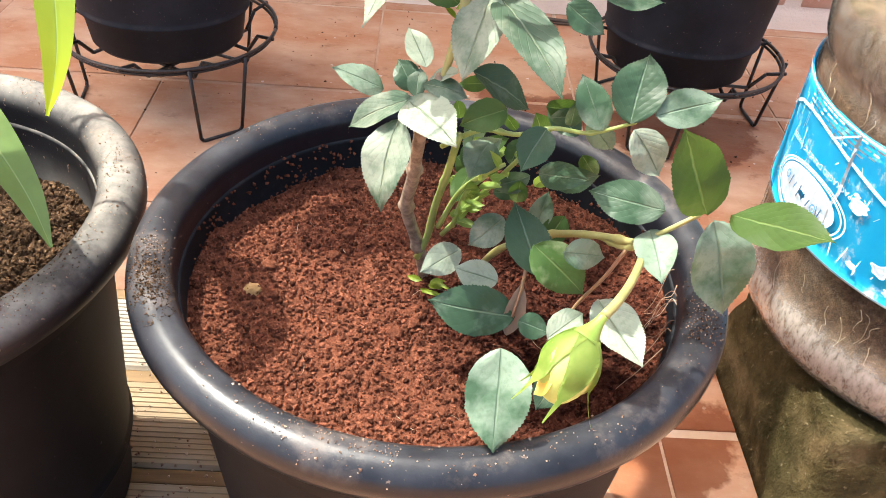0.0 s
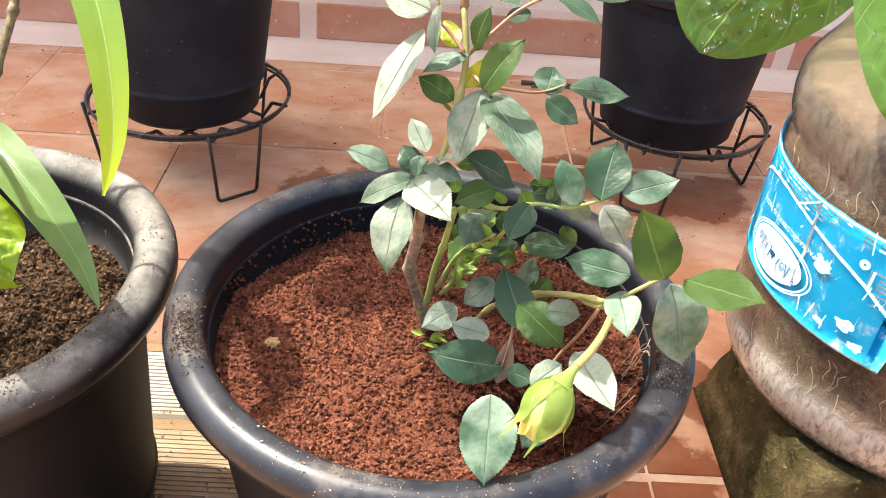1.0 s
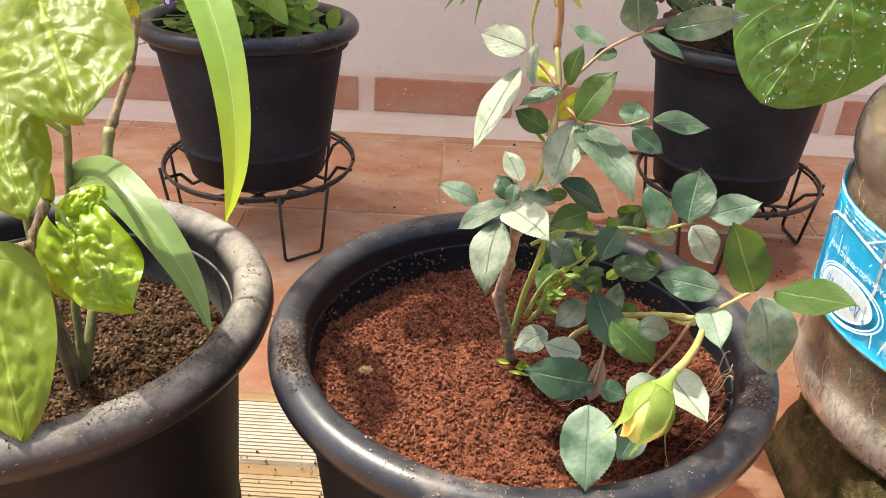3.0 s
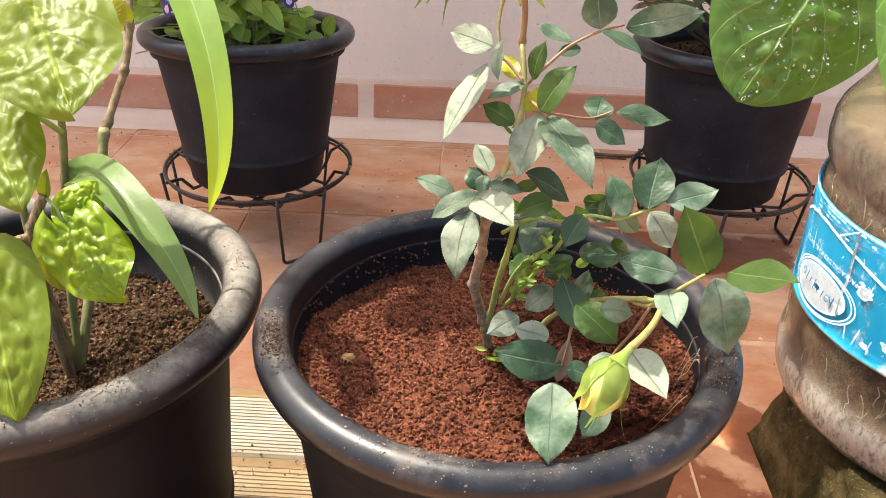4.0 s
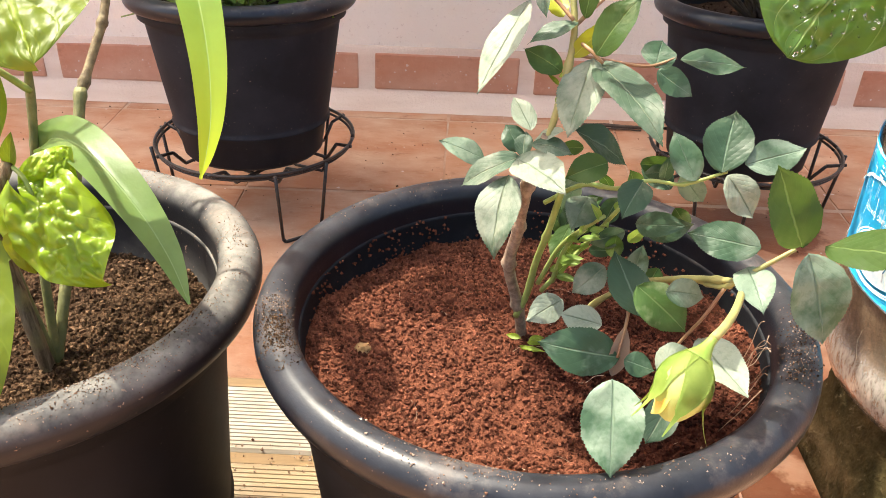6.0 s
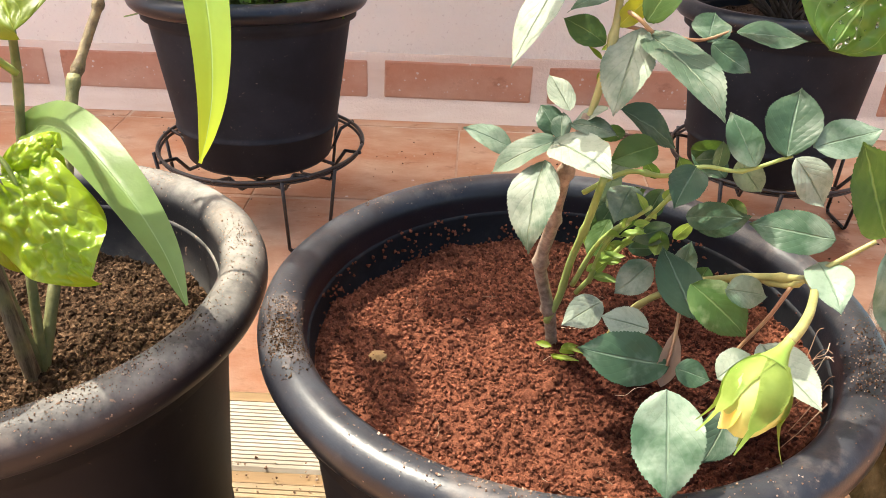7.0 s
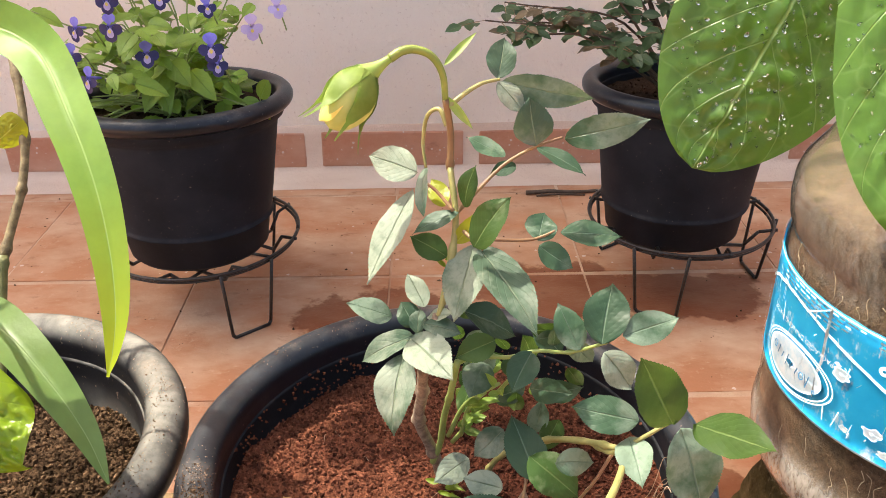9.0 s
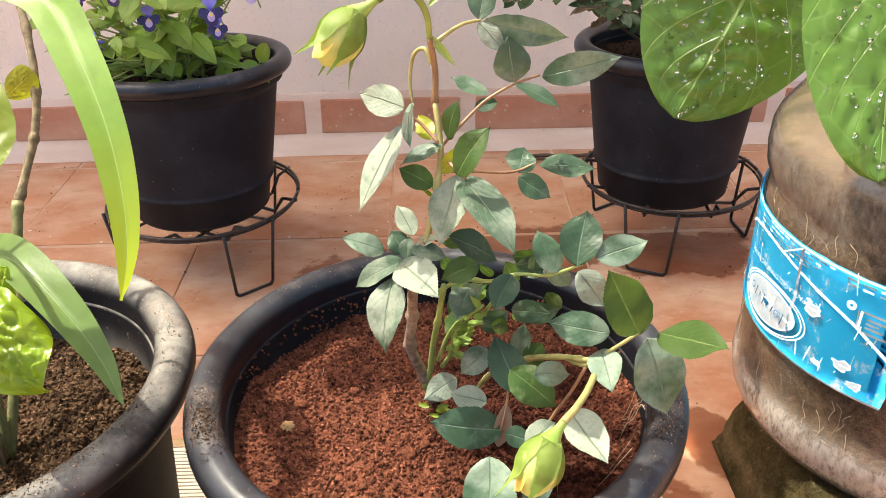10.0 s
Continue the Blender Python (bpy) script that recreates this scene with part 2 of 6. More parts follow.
def b_cocopeat(dark, mid, light, spread=0.35, darkened=()):
    """Crumbly earth; darkened: ellipses (x, y, rx, ry) where its colour is darker."""
    def build(n, l, b):
        g = n.new("ShaderNodeNewGeometry")
        a = noise_node(n, l, 420, 6, 0.75)
        c = noise_node(n, l, 21, 6, 0.6)
        col = ramp(n, l, a.outputs["Fac"], [(0.25, dark), (0.55, mid), (0.85, light)])
        col = mix(n, l, grey(n, l, c.outputs["Fac"], 0.55, 0.74), col, tuple(q * 2.0 for q in dark))
        h = n.new("ShaderNodeHueSaturation")
        v = n.new("ShaderNodeMath"); v.operation = 'MULTIPLY_ADD'
        v.inputs[1].default_value, v.inputs[2].default_value = spread * 2, 1.0 - spread
        l.new(g.outputs["Random Per Island"], v.inputs[0])
        l.new(v.outputs[0], h.inputs["Value"]); l.new(col, h.inputs["Color"])
        col = h.outputs[0]
        for x, y, rx, ry in darkened:
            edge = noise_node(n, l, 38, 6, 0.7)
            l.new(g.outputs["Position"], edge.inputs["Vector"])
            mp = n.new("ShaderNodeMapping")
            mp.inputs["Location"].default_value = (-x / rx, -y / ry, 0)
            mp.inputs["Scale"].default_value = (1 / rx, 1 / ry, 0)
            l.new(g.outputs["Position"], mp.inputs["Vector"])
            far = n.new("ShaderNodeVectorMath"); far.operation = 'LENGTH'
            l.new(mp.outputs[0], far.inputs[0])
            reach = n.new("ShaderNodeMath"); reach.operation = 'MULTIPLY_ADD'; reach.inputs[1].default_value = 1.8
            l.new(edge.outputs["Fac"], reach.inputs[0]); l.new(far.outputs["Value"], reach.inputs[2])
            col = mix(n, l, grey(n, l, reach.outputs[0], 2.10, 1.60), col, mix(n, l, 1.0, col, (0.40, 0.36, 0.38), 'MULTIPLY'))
        l.new(col, b.inputs["Base Color"])
        add_bump(n, l, b, a.outputs["Fac"], 1.0, 0.0022)
    return build


# darker ellipses in the peat, right of the stem and towards the front
DARK_PEAT = ((0.062, 0.295, 0.062, 0.062), (0.075, 0.220, 0.040, 0.035))
M_COCO = material("coco_peat", b_cocopeat((0.042, 0.014, 0.009), (0.170, 0.062, 0.035), (0.34, 0.145, 0.083), 0.25, DARK_PEAT), rough=0.95, spec=0.05)
M_COCO_CRUMB = material("coco_peat_crumbs", b_cocopeat((0.042, 0.014, 0.009), (0.172, 0.063, 0.037), (0.38, 0.17, 0.10), 0.65, DARK_PEAT), rough=0.95, spec=0.05)
M_SOIL = material("potting_soil", b_cocopeat((0.018, 0.010, 0.006), (0.105, 0.062, 0.036), (0.36, 0.24, 0.15), 0.70), rough=0.95, spec=0.06)


M_SOIL_DAMP = material("damp_soil", b_cocopeat((0.008, 0.005, 0.004), (0.034, 0.021, 0.014), (0.11, 0.075, 0.05), 0.5), rough=0.95, spec=0.06)


def b_wood(n, l, b):
    w = noise_node(n, l, 30, 5, 0.6, stretch=(0.15, 3.0, 3.0))
    s = noise_node(n, l, 11, 4, 0.6)
    col = ramp(n, l, w.outputs["Fac"], [(0.3, (0.17, 0.112, 0.056)), (0.7, (0.28, 0.205, 0.115))])
    col = mix(n, l, grey(n, l, s.outputs["Fac"], 0.5, 0.75), col, (0.29, 0.245, 0.185))
    l.new(col, b.inputs["Base Color"])
    add_bump(n, l, b, w.outputs["Fac"], 0.4, 0.002)


M_WOOD = material("weathered_wood", b_wood, rough=0.75)


def b_wood_dark(n, l, b):
    w = noise_node(n, l, 22, 6, 0.7, stretch=(0.2, 2.0, 2.0))
    l.new(ramp(n, l, w.outputs["Fac"], [(0.3, (0.10, 0.055, 0.018)), (0.55, (0.20, 0.12, 0.045)), (0.75, (0.30, 0.23, 0.15))]), b.inputs["Base Color"])
    add_bump(n, l, b, w.outputs["Fac"], 0.3, 0.001)


M_WOOD_DARK = material("stained_wood", b_wood_dark, rough=0.7)


def b_wood_grey(n, l, b):
    w = noise_node(n, l, 34, 5, 0.6, stretch=(0.15, 3.0, 3.0))
    s = noise_node(n, l, 13, 4, 0.6)
    col = ramp(n, l, w.outputs["Fac"], [(0.3, (0.20, 0.165, 0.122)), (0.7, (0.28, 0.24, 0.19))])
    col = mix(n, l, grey(n, l, s.outputs["Fac"], 0.5, 0.75), col, (0.31, 0.28, 0.24))
    l.new(col, b.inputs["Base Color"])
    add_bump(n, l, b, w.outputs["Fac"], 0.4, 0.002)


M_WOOD_GREY = material("bleached_wood", b_wood_grey, rough=0.8)


def b_stone(n, l, b):
    a = noise_node(n, l, 22, 6, 0.65)
    f = noise_node(n, l, 210, 5, 0.7)
    c = noise_node(n, l, 8, 4, 0.6)
    col = ramp(n, l, a.outputs["Fac"], [(0.3, (0.024, 0.018, 0.008)), (0.50, (0.080, 0.060, 0.026)), (0.72, (0.20, 0.145, 0.075))])
    col = mix(n, l, grey(n, l, c.outputs["Fac"], 0.45, 0.7), col, (0.022, 0.021, 0.007))
    col = mix(n, l, grey(n, l, f.outputs["Fac"], 0.60, 0.72), col, (0.20, 0.16, 0.095))
    l.new(col, b.inputs["Base Color"])
    add_bump(n, l, b, a.outputs["Fac"], 1.0, 0.014)
    add_bump(n, l, b, f.outputs["Fac"], 1.0, 0.004)


M_STONE = material("mossy_concrete", b_stone, rough=0.95, spec=0.06)


def b_wire(n, l, b):
    a = noise_node(n, l, 300, 3, 0.6)
    l.new(ramp(n, l, a.outputs["Fac"], [(0.35, (0.010, 0.009, 0.009)), (0.75, (0.045, 0.030, 0.024))]), b.inputs["Base Color"])


M_WIRE = material("black_wire", b_wire, rough=0.4, bump=0.2, bump_scale=600)


def b_leaf(face, back, vein, dust=None, dust_amt=0.0, veins=9.0, trans=0.3, yellow=None, quilt=0.4, ribs=0.06, net=0.0, cells=62.0, rib=1.0):
    """Leaf colours by the leaf's own u (across) and v (along) coordinates."""
    def build(n, l, b):
        uv = n.new("ShaderNodeUVMap")
        sep = n.new("ShaderNodeSeparateXYZ")
        l.new(uv.outputs[0], sep.inputs[0])
        ax = n.new("ShaderNodeMath"); ax.operation = 'SUBTRACT'; ax.inputs[1].default_value = 0.5
        l.new(sep.outputs["X"], ax.inputs[0])
        ab = n.new("ShaderNodeMath"); ab.operation = 'ABSOLUTE'
        l.new(ax.outputs[0], ab.inputs[0])
        mid = grey(n, l, ab.outputs[0], 0.030 * rib, 0.008 * rib)
        # side veins run forward from the midrib
        sv = n.new("ShaderNodeMath"); sv.operation = 'MULTIPLY_ADD'
        sv.inputs[1].default_value = -0.9
        l.new(ab.outputs[0], sv.inputs[0]); l.new(sep.outputs["Y"], sv.inputs[2])
        fr = n.new("ShaderNodeMath"); fr.operation = 'MULTIPLY'; fr.inputs[1].default_value = veins
        l.new(sv.outputs[0], fr.inputs[0])
        pp = n.new("ShaderNodeMath"); pp.operation = 'PINGPONG'; pp.inputs[1].default_value = 0.5
        l.new(fr.outputs[0], pp.inputs[0])
        side = grey(n, l, pp.outputs[0], 0.07 * rib, 0.0)
        vm = n.new("ShaderNodeMath"); vm.operation = 'MAXIMUM'
        sm = n.new("ShaderNodeMath"); sm.operation = 'MULTIPLY'; sm.inputs[1].default_value = ribs
        l.new(side, sm.inputs[0]); l.new(sm.outputs[0], vm.inputs[0]); l.new(mid, vm.inputs[1])
        if net:
            cell = n.new("ShaderNodeTexVoronoi")
            cell.feature = 'DISTANCE_TO_EDGE'
            cell.inputs["Scale"].default_value = cells
            l.new(coords(n), cell.inputs["Vector"])
            nm = n.new("ShaderNodeMath"); nm.operation = 'MULTIPLY'; nm.inputs[1].default_value = net
            l.new(grey(n, l, cell.outputs["Distance"], 0.06, 0.0), nm.inputs[0])
            vm2 = n.new("ShaderNodeMath"); vm2.operation = 'MAXIMUM'
            l.new(vm.outputs[0], vm2.inputs[0]); l.new(nm.outputs[0], vm2.inputs[1])
            vm = vm2
        a = noise_node(n, l, 60, 4, 0.6)
        info = n.new("ShaderNodeObjectInfo")
        col = mix(n, l, grey(n, l, a.outputs["Fac"], 0.3, 0.7), face, tuple(c * 0.7 for c in face))
        if yellow:
            col = mix(n, l, grey(n, l, sep.outputs["Y"], yellow[0], yellow[1]), col, yellow[2])
        if dust:
            geo = n.new("ShaderNodeNewGeometry")
            d = noise_node(n, l, 46, 5, 0.6)
            speck = noise_node(n, l, 330, 4, 0.7)
            for q in (d, speck):
                l.new(geo.outputs["Position"], q.inputs["Vector"])
            each = n.new("ShaderNodeMath"); each.operation = 'MULTIPLY_ADD'
            each.inputs[1].default_value = 0.30
            l.new(info.outputs["Random"], each.inputs[0]); l.new(d.outputs["Fac"], each.inputs[2])
            df = n.new("ShaderNodeMath"); df.operation = 'MULTIPLY'
            l.new(grey(n, l, each.outputs[0], 0.80 - dust_amt * 0.5, 0.92 - dust_amt * 0.42), df.inputs[0])
            l.new(grey(n, l, speck.outputs["Fac"], 0.0, 0.5), df.inputs[1])
            dk = n.new("ShaderNodeMath"); dk.operation = 'MULTIPLY'; dk.inputs[1].default_value = min(0.92, 0.5 + dust_amt * 0.6)
            l.new(df.outputs[0], dk.inputs[0])
            col = mix(n, l, dk.outputs[0], col, dust)
        hs = n.new("ShaderNodeHueSaturation")
        v = n.new("ShaderNodeMath"); v.operation = 'MULTIPLY_ADD'
        v.inputs[1].default_value, v.inputs[2].default_value = 0.5, 0.75
        l.new(info.outputs["Random"], v.inputs[0]); l.new(v.outputs[0], hs.inputs["Value"]); l.new(col, hs.inputs["Color"])
        col = mix(n, l, vm.outputs[0], hs.outputs[0], vein)
        l.new(col, b.inputs["Base Color"])
        t = n.new("ShaderNodeBsdfTranslucent")
        tc = mix(n, l, 0.35, col, back)
        l.new(tc, t.inputs["Color"])
        sh = n.new("ShaderNodeMixShader")
        sh.inputs[0].default_value = trans
        out = n["Material Output"]
        l.new(b.outputs[0], sh.inputs[1]); l.new(t.outputs[0], sh.inputs[2]); l.new(sh.outputs[0], out.inputs["Surface"])
        inv = n.new("ShaderNodeMath"); inv.operation = 'SUBTRACT'; inv.inputs[0].default_value = 1.0
        l.new(vm.outputs[0], inv.inputs[1])
        add_bump(n, l, b, inv.outputs[0], quilt, 0.0008)
        add_bump(n, l, b, pp.outputs[0], quilt * 0.14, 0.0010)
        add_bump(n, l, b, a.outputs["Fac"], 0.35, 0.0015)
    return build


M_ROSE = material("rose_leaf", b_leaf((0.050, 0.103, 0.056), (0.16, 0.32, 0.07), (0.125, 0.185, 0.125), (0.19, 0.245, 0.185), 0.36, 7.0, 0.2, quilt=0.6), rough=0.42, spec=0.28)
# paler copy of the rose leaf: dust, plus sunlight put into the colour
M_ROSE_PALE = material("dusty_sunlit_rose_leaf", b_leaf((0.074, 0.130, 0.080), (0.20, 0.30, 0.12), (0.19, 0.235, 0.155), (0.275, 0.310, 0.240), 0.55, 7.0, 0.2, quilt=0.8, ribs=0.12), rough=0.5, spec=0.25)
M_ROSE_GREEN = material("fresh_rose_leaf", b_leaf((0.046, 0.098, 0.022), (0.22, 0.38, 0.05), (0.13, 0.20, 0.07), (0.3, 0.34, 0.2), 0.0, 8.0, 0.32, quilt=0.6), rough=0.5, spec=0.3)
M_LIME = material("lime_leaf", b_leaf((0.170, 0.240, 0.016), (0.34, 0.45, 0.020), (0.24, 0.32, 0.04), None, 0, 4.0, 0.36, quilt=0.6, ribs=0.30, net=0.07, cells=80.0), rough=0.44, spec=0.35)
M_CRINKLE = material("crinkled_lime_leaf", b_leaf((0.33, 0.48, 0.028), (0.58, 0.76, 0.03), (0.30, 0.42, 0.06), None, 0, 5.0, 0.42, quilt=0.6, ribs=0.3, net=0.10, cells=110.0), rough=0.28, spec=0.6)
M_BLADE = material("blade_leaf", b_leaf((0.135, 0.225, 0.055), (0.28, 0.42, 0.05), (0.24, 0.35, 0.13), None, 0, 0.0, 0.32), rough=0.40, spec=0.45)
# sunlight is painted in as yellow along the outer half of the blade
M_BLADE_Y = material("sunlit_blade_leaf", b_leaf((0.20, 0.38, 0.06), (0.46, 0.72, 0.05), (0.36, 0.54, 0.16), None, 0, 0.0, 0.5, (0.55, 0.95, (0.50, 0.62, 0.015))), rough=0.45, spec=0.4)
M_BIG = material("big_wet_leaf", b_leaf((0.135, 0.290, 0.040), (0.30, 0.58, 0.05), (0.30, 0.46, 0.15), None, 0, 5.0, 0.40, quilt=0.9, ribs=0.55, net=0.16, cells=48.0, rib=0.42), rough=0.30, spec=0.6)
M_FLOWER_LEAF = material("bedding_leaf", b_leaf((0.25, 0.40, 0.055), (0.46, 0.66, 0.06), (0.20, 0.33, 0.06), None, 0, 7.0, 0.32, quilt=0.9, ribs=0.22), rough=0.38)
M_SHRUB = material("shrub_leaf", b_leaf((0.05, 0.10, 0.035), (0.15, 0.25, 0.05), (0.09, 0.13, 0.06), None, 0, 6.0, 0.2), rough=0.45)


def b_stem(a, c, scale=120):
    def build(n, l, b):
        q = noise_node(n, l, scale, 4, 0.6)
        l.new(ramp(n, l, q.outputs["Fac"], [(0.35, a), (0.7, c)]), b.inputs["Base Color"])
    return build


M_STEM_BROWN = material("woody_stem", b_stem((0.16, 0.11, 0.075), (0.40, 0.30, 0.215), 260), rough=0.7, bump=0.5, bump_scale=300)
M_STEM_DARK = material("knobbly_stem", b_stem((0.10, 0.07, 0.035), (0.26, 0.20, 0.105), 200), rough=0.7, bump=0.5, bump_scale=300)
def b_bark(n, l, b):
    a = noise_node(n, l, 420, 5, 0.7, stretch=(1, 1, 0.10))
    c = noise_node(n, l, 60, 4, 0.6)
    col = ramp(n, l, a.outputs["Fac"], [(0.35, (0.075, 0.050, 0.030)), (0.55, (0.20, 0.145, 0.090)), (0.75, (0.36, 0.29, 0.20))])
    col = mix(n, l, grey(n, l, c.outputs["Fac"], 0.5, 0.75), col, (0.26, 0.22, 0.10))
    l.new(col, b.inputs["Base Color"])
    add_bump(n, l, b, a.outputs["Fac"], 0.9, 0.0015)


M_BARK = material("ridged_bark", b_bark, rough=0.8, spec=0.2)
M_STEM_GREEN = material("green_stem", b_stem((0.19, 0.265, 0.065), (0.32, 0.39, 0.12), 60), rough=0.45, bump=0.2, bump_scale=200)
M_STEM_YELLOW = material("yellow_stem", b_stem((0.22, 0.215, 0.070), (0.35, 0.315, 0.115), 110), rough=0.45, bump=0.2, bump_scale=200)
M_STEM_RED = material("red_petiole", b_stem((0.20, 0.095, 0.05), (0.30, 0.20, 0.09), 60), rough=0.5)


def b_dust(n, l, b):
    g = n.new("ShaderNodeNewGeometry")
    l.new(ramp(n, l, g.outputs["Random Per Island"], [(0.0, (0.13, 0.070, 0.046)), (0.6, (0.25, 0.165, 0.115)), (1.0, (0.44, 0.34, 0.26))]), b.inputs["Base Color"])


M_DUST = material("dry_soil_crumbs", b_dust, rough=0.95, spec=0.1)


def b_plain(a, c, scale=60.0, trans=0.0):
    def build(n, l, b):
        q = noise_node(n, l, scale, 4, 0.6)
        col = ramp(n, l, q.outputs["Fac"], [(0.3, a), (0.7, c)])
        l.new(col, b.inputs["Base Color"])
        if trans:
            t = n.new("ShaderNodeBsdfTranslucent")
            l.new(col, t.inputs["Color"])
            sh = n.new("ShaderNodeMixShader")
            sh.inputs[0].default_value = trans
            l.new(b.outputs[0], sh.inputs[1]); l.new(t.outputs[0], sh.inputs[2])
            l.new(sh.outputs[0], n["Material Output"].inputs["Surface"])
    return build


M_STEM_RED2 = material("reddish_shoot", b_plain((0.12, 0.055, 0.025), (0.22, 0.125, 0.05), 40), rough=0.45, bump=0.2, bump_scale=200)
M_STEM_OLIVE = material("olive_stem", b_plain((0.09, 0.10, 0.032), (0.20, 0.19, 0.075), 110), rough=0.6, bump=0.5, bump_scale=240)
M_RED_STALK = material("red_stalk", b_plain((0.42, 0.02, 0.03), (0.55, 0.06, 0.06), 60), rough=0.4)
M_DRY = material("dry_leaf", b_leaf((0.34, 0.23, 0.16), (0.45, 0.32, 0.2), (0.30, 0.2, 0.13), (0.5, 0.42, 0.33), 0.3, 8.0, 0.2), rough=0.8)
M_YOUNG = material("young_leaf", b_leaf((0.22, 0.34, 0.06), (0.4, 0.55, 0.08), (0.36, 0.45, 0.14), None, 0, 5.0, 0.4), rough=0.45)
M_LIME_Y = material("yellow_leaf", b_leaf((0.36, 0.40, 0.02), (0.62, 0.66, 0.03), (0.45, 0.48, 0.08), None, 0, 5.0, 0.45), rough=0.4)
M_BUD = material("rose_bud", b_plain((0.42, 0.52, 0.12), (0.58, 0.62, 0.22), 110, 0.25), rough=0.45)
M_SEPAL = material("sepal", b_plain((0.22, 0.35, 0.055), (0.40, 0.50, 0.13), 70, 0.3), rough=0.5)
M_PETAL = material("yellow_petal", b_plain((0.80, 0.58, 0.08), (0.85, 0.74, 0.30), 60, 0.3), rough=0.5)
M_WATER = material("water", b_plain((0.9, 0.95, 0.92), (0.95, 0.97, 0.95)), rough=0.03)
M_WATER.node_tree.nodes["Principled BSDF"].inputs["Transmission Weight"].default_value = 1.0
M_WATER.node_tree.nodes["Principled BSDF"].inputs["IOR"].default_value = 1.33


def b_mortar_pale(n, l, b):
    big = noise_node(n, l, 9, 5, 0.6, stretch=(0.4, 1, 2))
    fine = noise_node(n, l, 170, 5, 0.65)
    col = ramp(n, l, big.outputs["Fac"], [(0.3, (0.60, 0.42, 0.32)), (0.7, (0.74, 0.59, 0.48))])
    l.new(col, b.inputs["Base Color"])
    add_bump(n, l, b, fine.outputs["Fac"], 0.5, 0.003)


M_MORTAR_PALE = material("pale_mortar", b_mortar_pale, rough=0.8)
M_VIOLET = material("violet_petal", b_plain((0.16, 0.15, 0.62), (0.30, 0.27, 0.80), 90, 0.25), rough=0.5)
M_LILAC = material("lilac_petal", b_plain((0.50, 0.42, 0.75), (0.66, 0.55, 0.82), 90, 0.25), rough=0.5)
M_INDIGO = material("indigo_petal", b_plain((0.012, 0.010, 0.07), (0.03, 0.02, 0.13), 90), rough=0.5)
M_SHRUB_RED = material("reddish_shrub_leaf", b_leaf((0.14, 0.10, 0.05), (0.25, 0.2, 0.06), (0.16, 0.11, 0.06), None, 0, 6.0, 0.2), rough=0.45)
M_TWIG = material("twig", b_plain((0.06, 0.035, 0.022), (0.14, 0.09, 0.06), 120), rough=0.8)
M_STEM_ARCH = material("green_bud_stalk", b_plain((0.12, 0.19, 0.03), (0.23, 0.27, 0.05), 50), rough=0.45, bump=0.2, bump_scale=200)
M_CLOD = material("yellow_clod", b_plain((0.26, 0.15, 0.06), (0.42, 0.27, 0.12), 160), rough=0.9, bump=0.8, bump_scale=300)

# ---- setting ----
WALL_Y, WALL_H = 1.212, 2.40

bm = bmesh.new()
box(bm, -25, 25, -25, WALL_Y, -0.30, -0.0010)
box(bm, -25, 25, WALL_Y + 0.23, 60, -0.30, -0.0010)
floor = tagged(part("floor", bm, M_MORTAR, smooth=False), "terracotta tiled terrace floor with worn mortar joints", "floor", kind="structure")
bm = bmesh.new()
box(bm, -25, -1.551, -25, WALL_Y - 0.03, -0.2, -0.0004)
box(bm, 1.701, 25, -25, WALL_Y - 0.03, -0.2, -0.0004)
box(bm, -1.549, 1.699, -25, -0.346, -0.2, -0.0004)
tagged(part("pavement", bm, M_TILE, smooth=False), "terracotta terrace paving spreading round the tiles", "paving", kind="structure")
bm = bmesh.new()
box(bm, -6, 6, WALL_Y, WALL_Y + 0.23, -0.30, WALL_H)
wall = tagged(part("wall_north", bm, M_WALL, smooth=False), "pale beige painted plaster garden wall with brick skirting", "wall", kind="structure")
# sloping mortar between floor and skirting, and the mortar bed the bricks sit in
bm = bmesh.new()
xs = [-3 + 0.05 * i for i in range(121)]
rows = []
for x in xs:
    w = 0.0025 * noise.noise((x * 9, 2, 0))
    rows.append([bm.verts.new(q) for q in ((x, WALL_Y - 0.034 + w, 0.0005), (x, WALL_Y - 0.024 + w, 0.006), (x, WALL_Y - 0.009, 0.020 + w), (x, WALL_Y - 0.003, 0.026), (x, WALL_Y - 0.003, 0.089 + w), (x, WALL_Y + 0.001, 0.096 + w))])
for a, b in zip(rows, rows[1:]):
    for i in range(5):
        bm.faces.new((a[i], b[i], b[i + 1], a[i + 1]))
tagged(part("trim", bm, M_MORTAR_PALE), "rough pinkish mortar bed along the foot of the wall", "mortar", kind="structure")

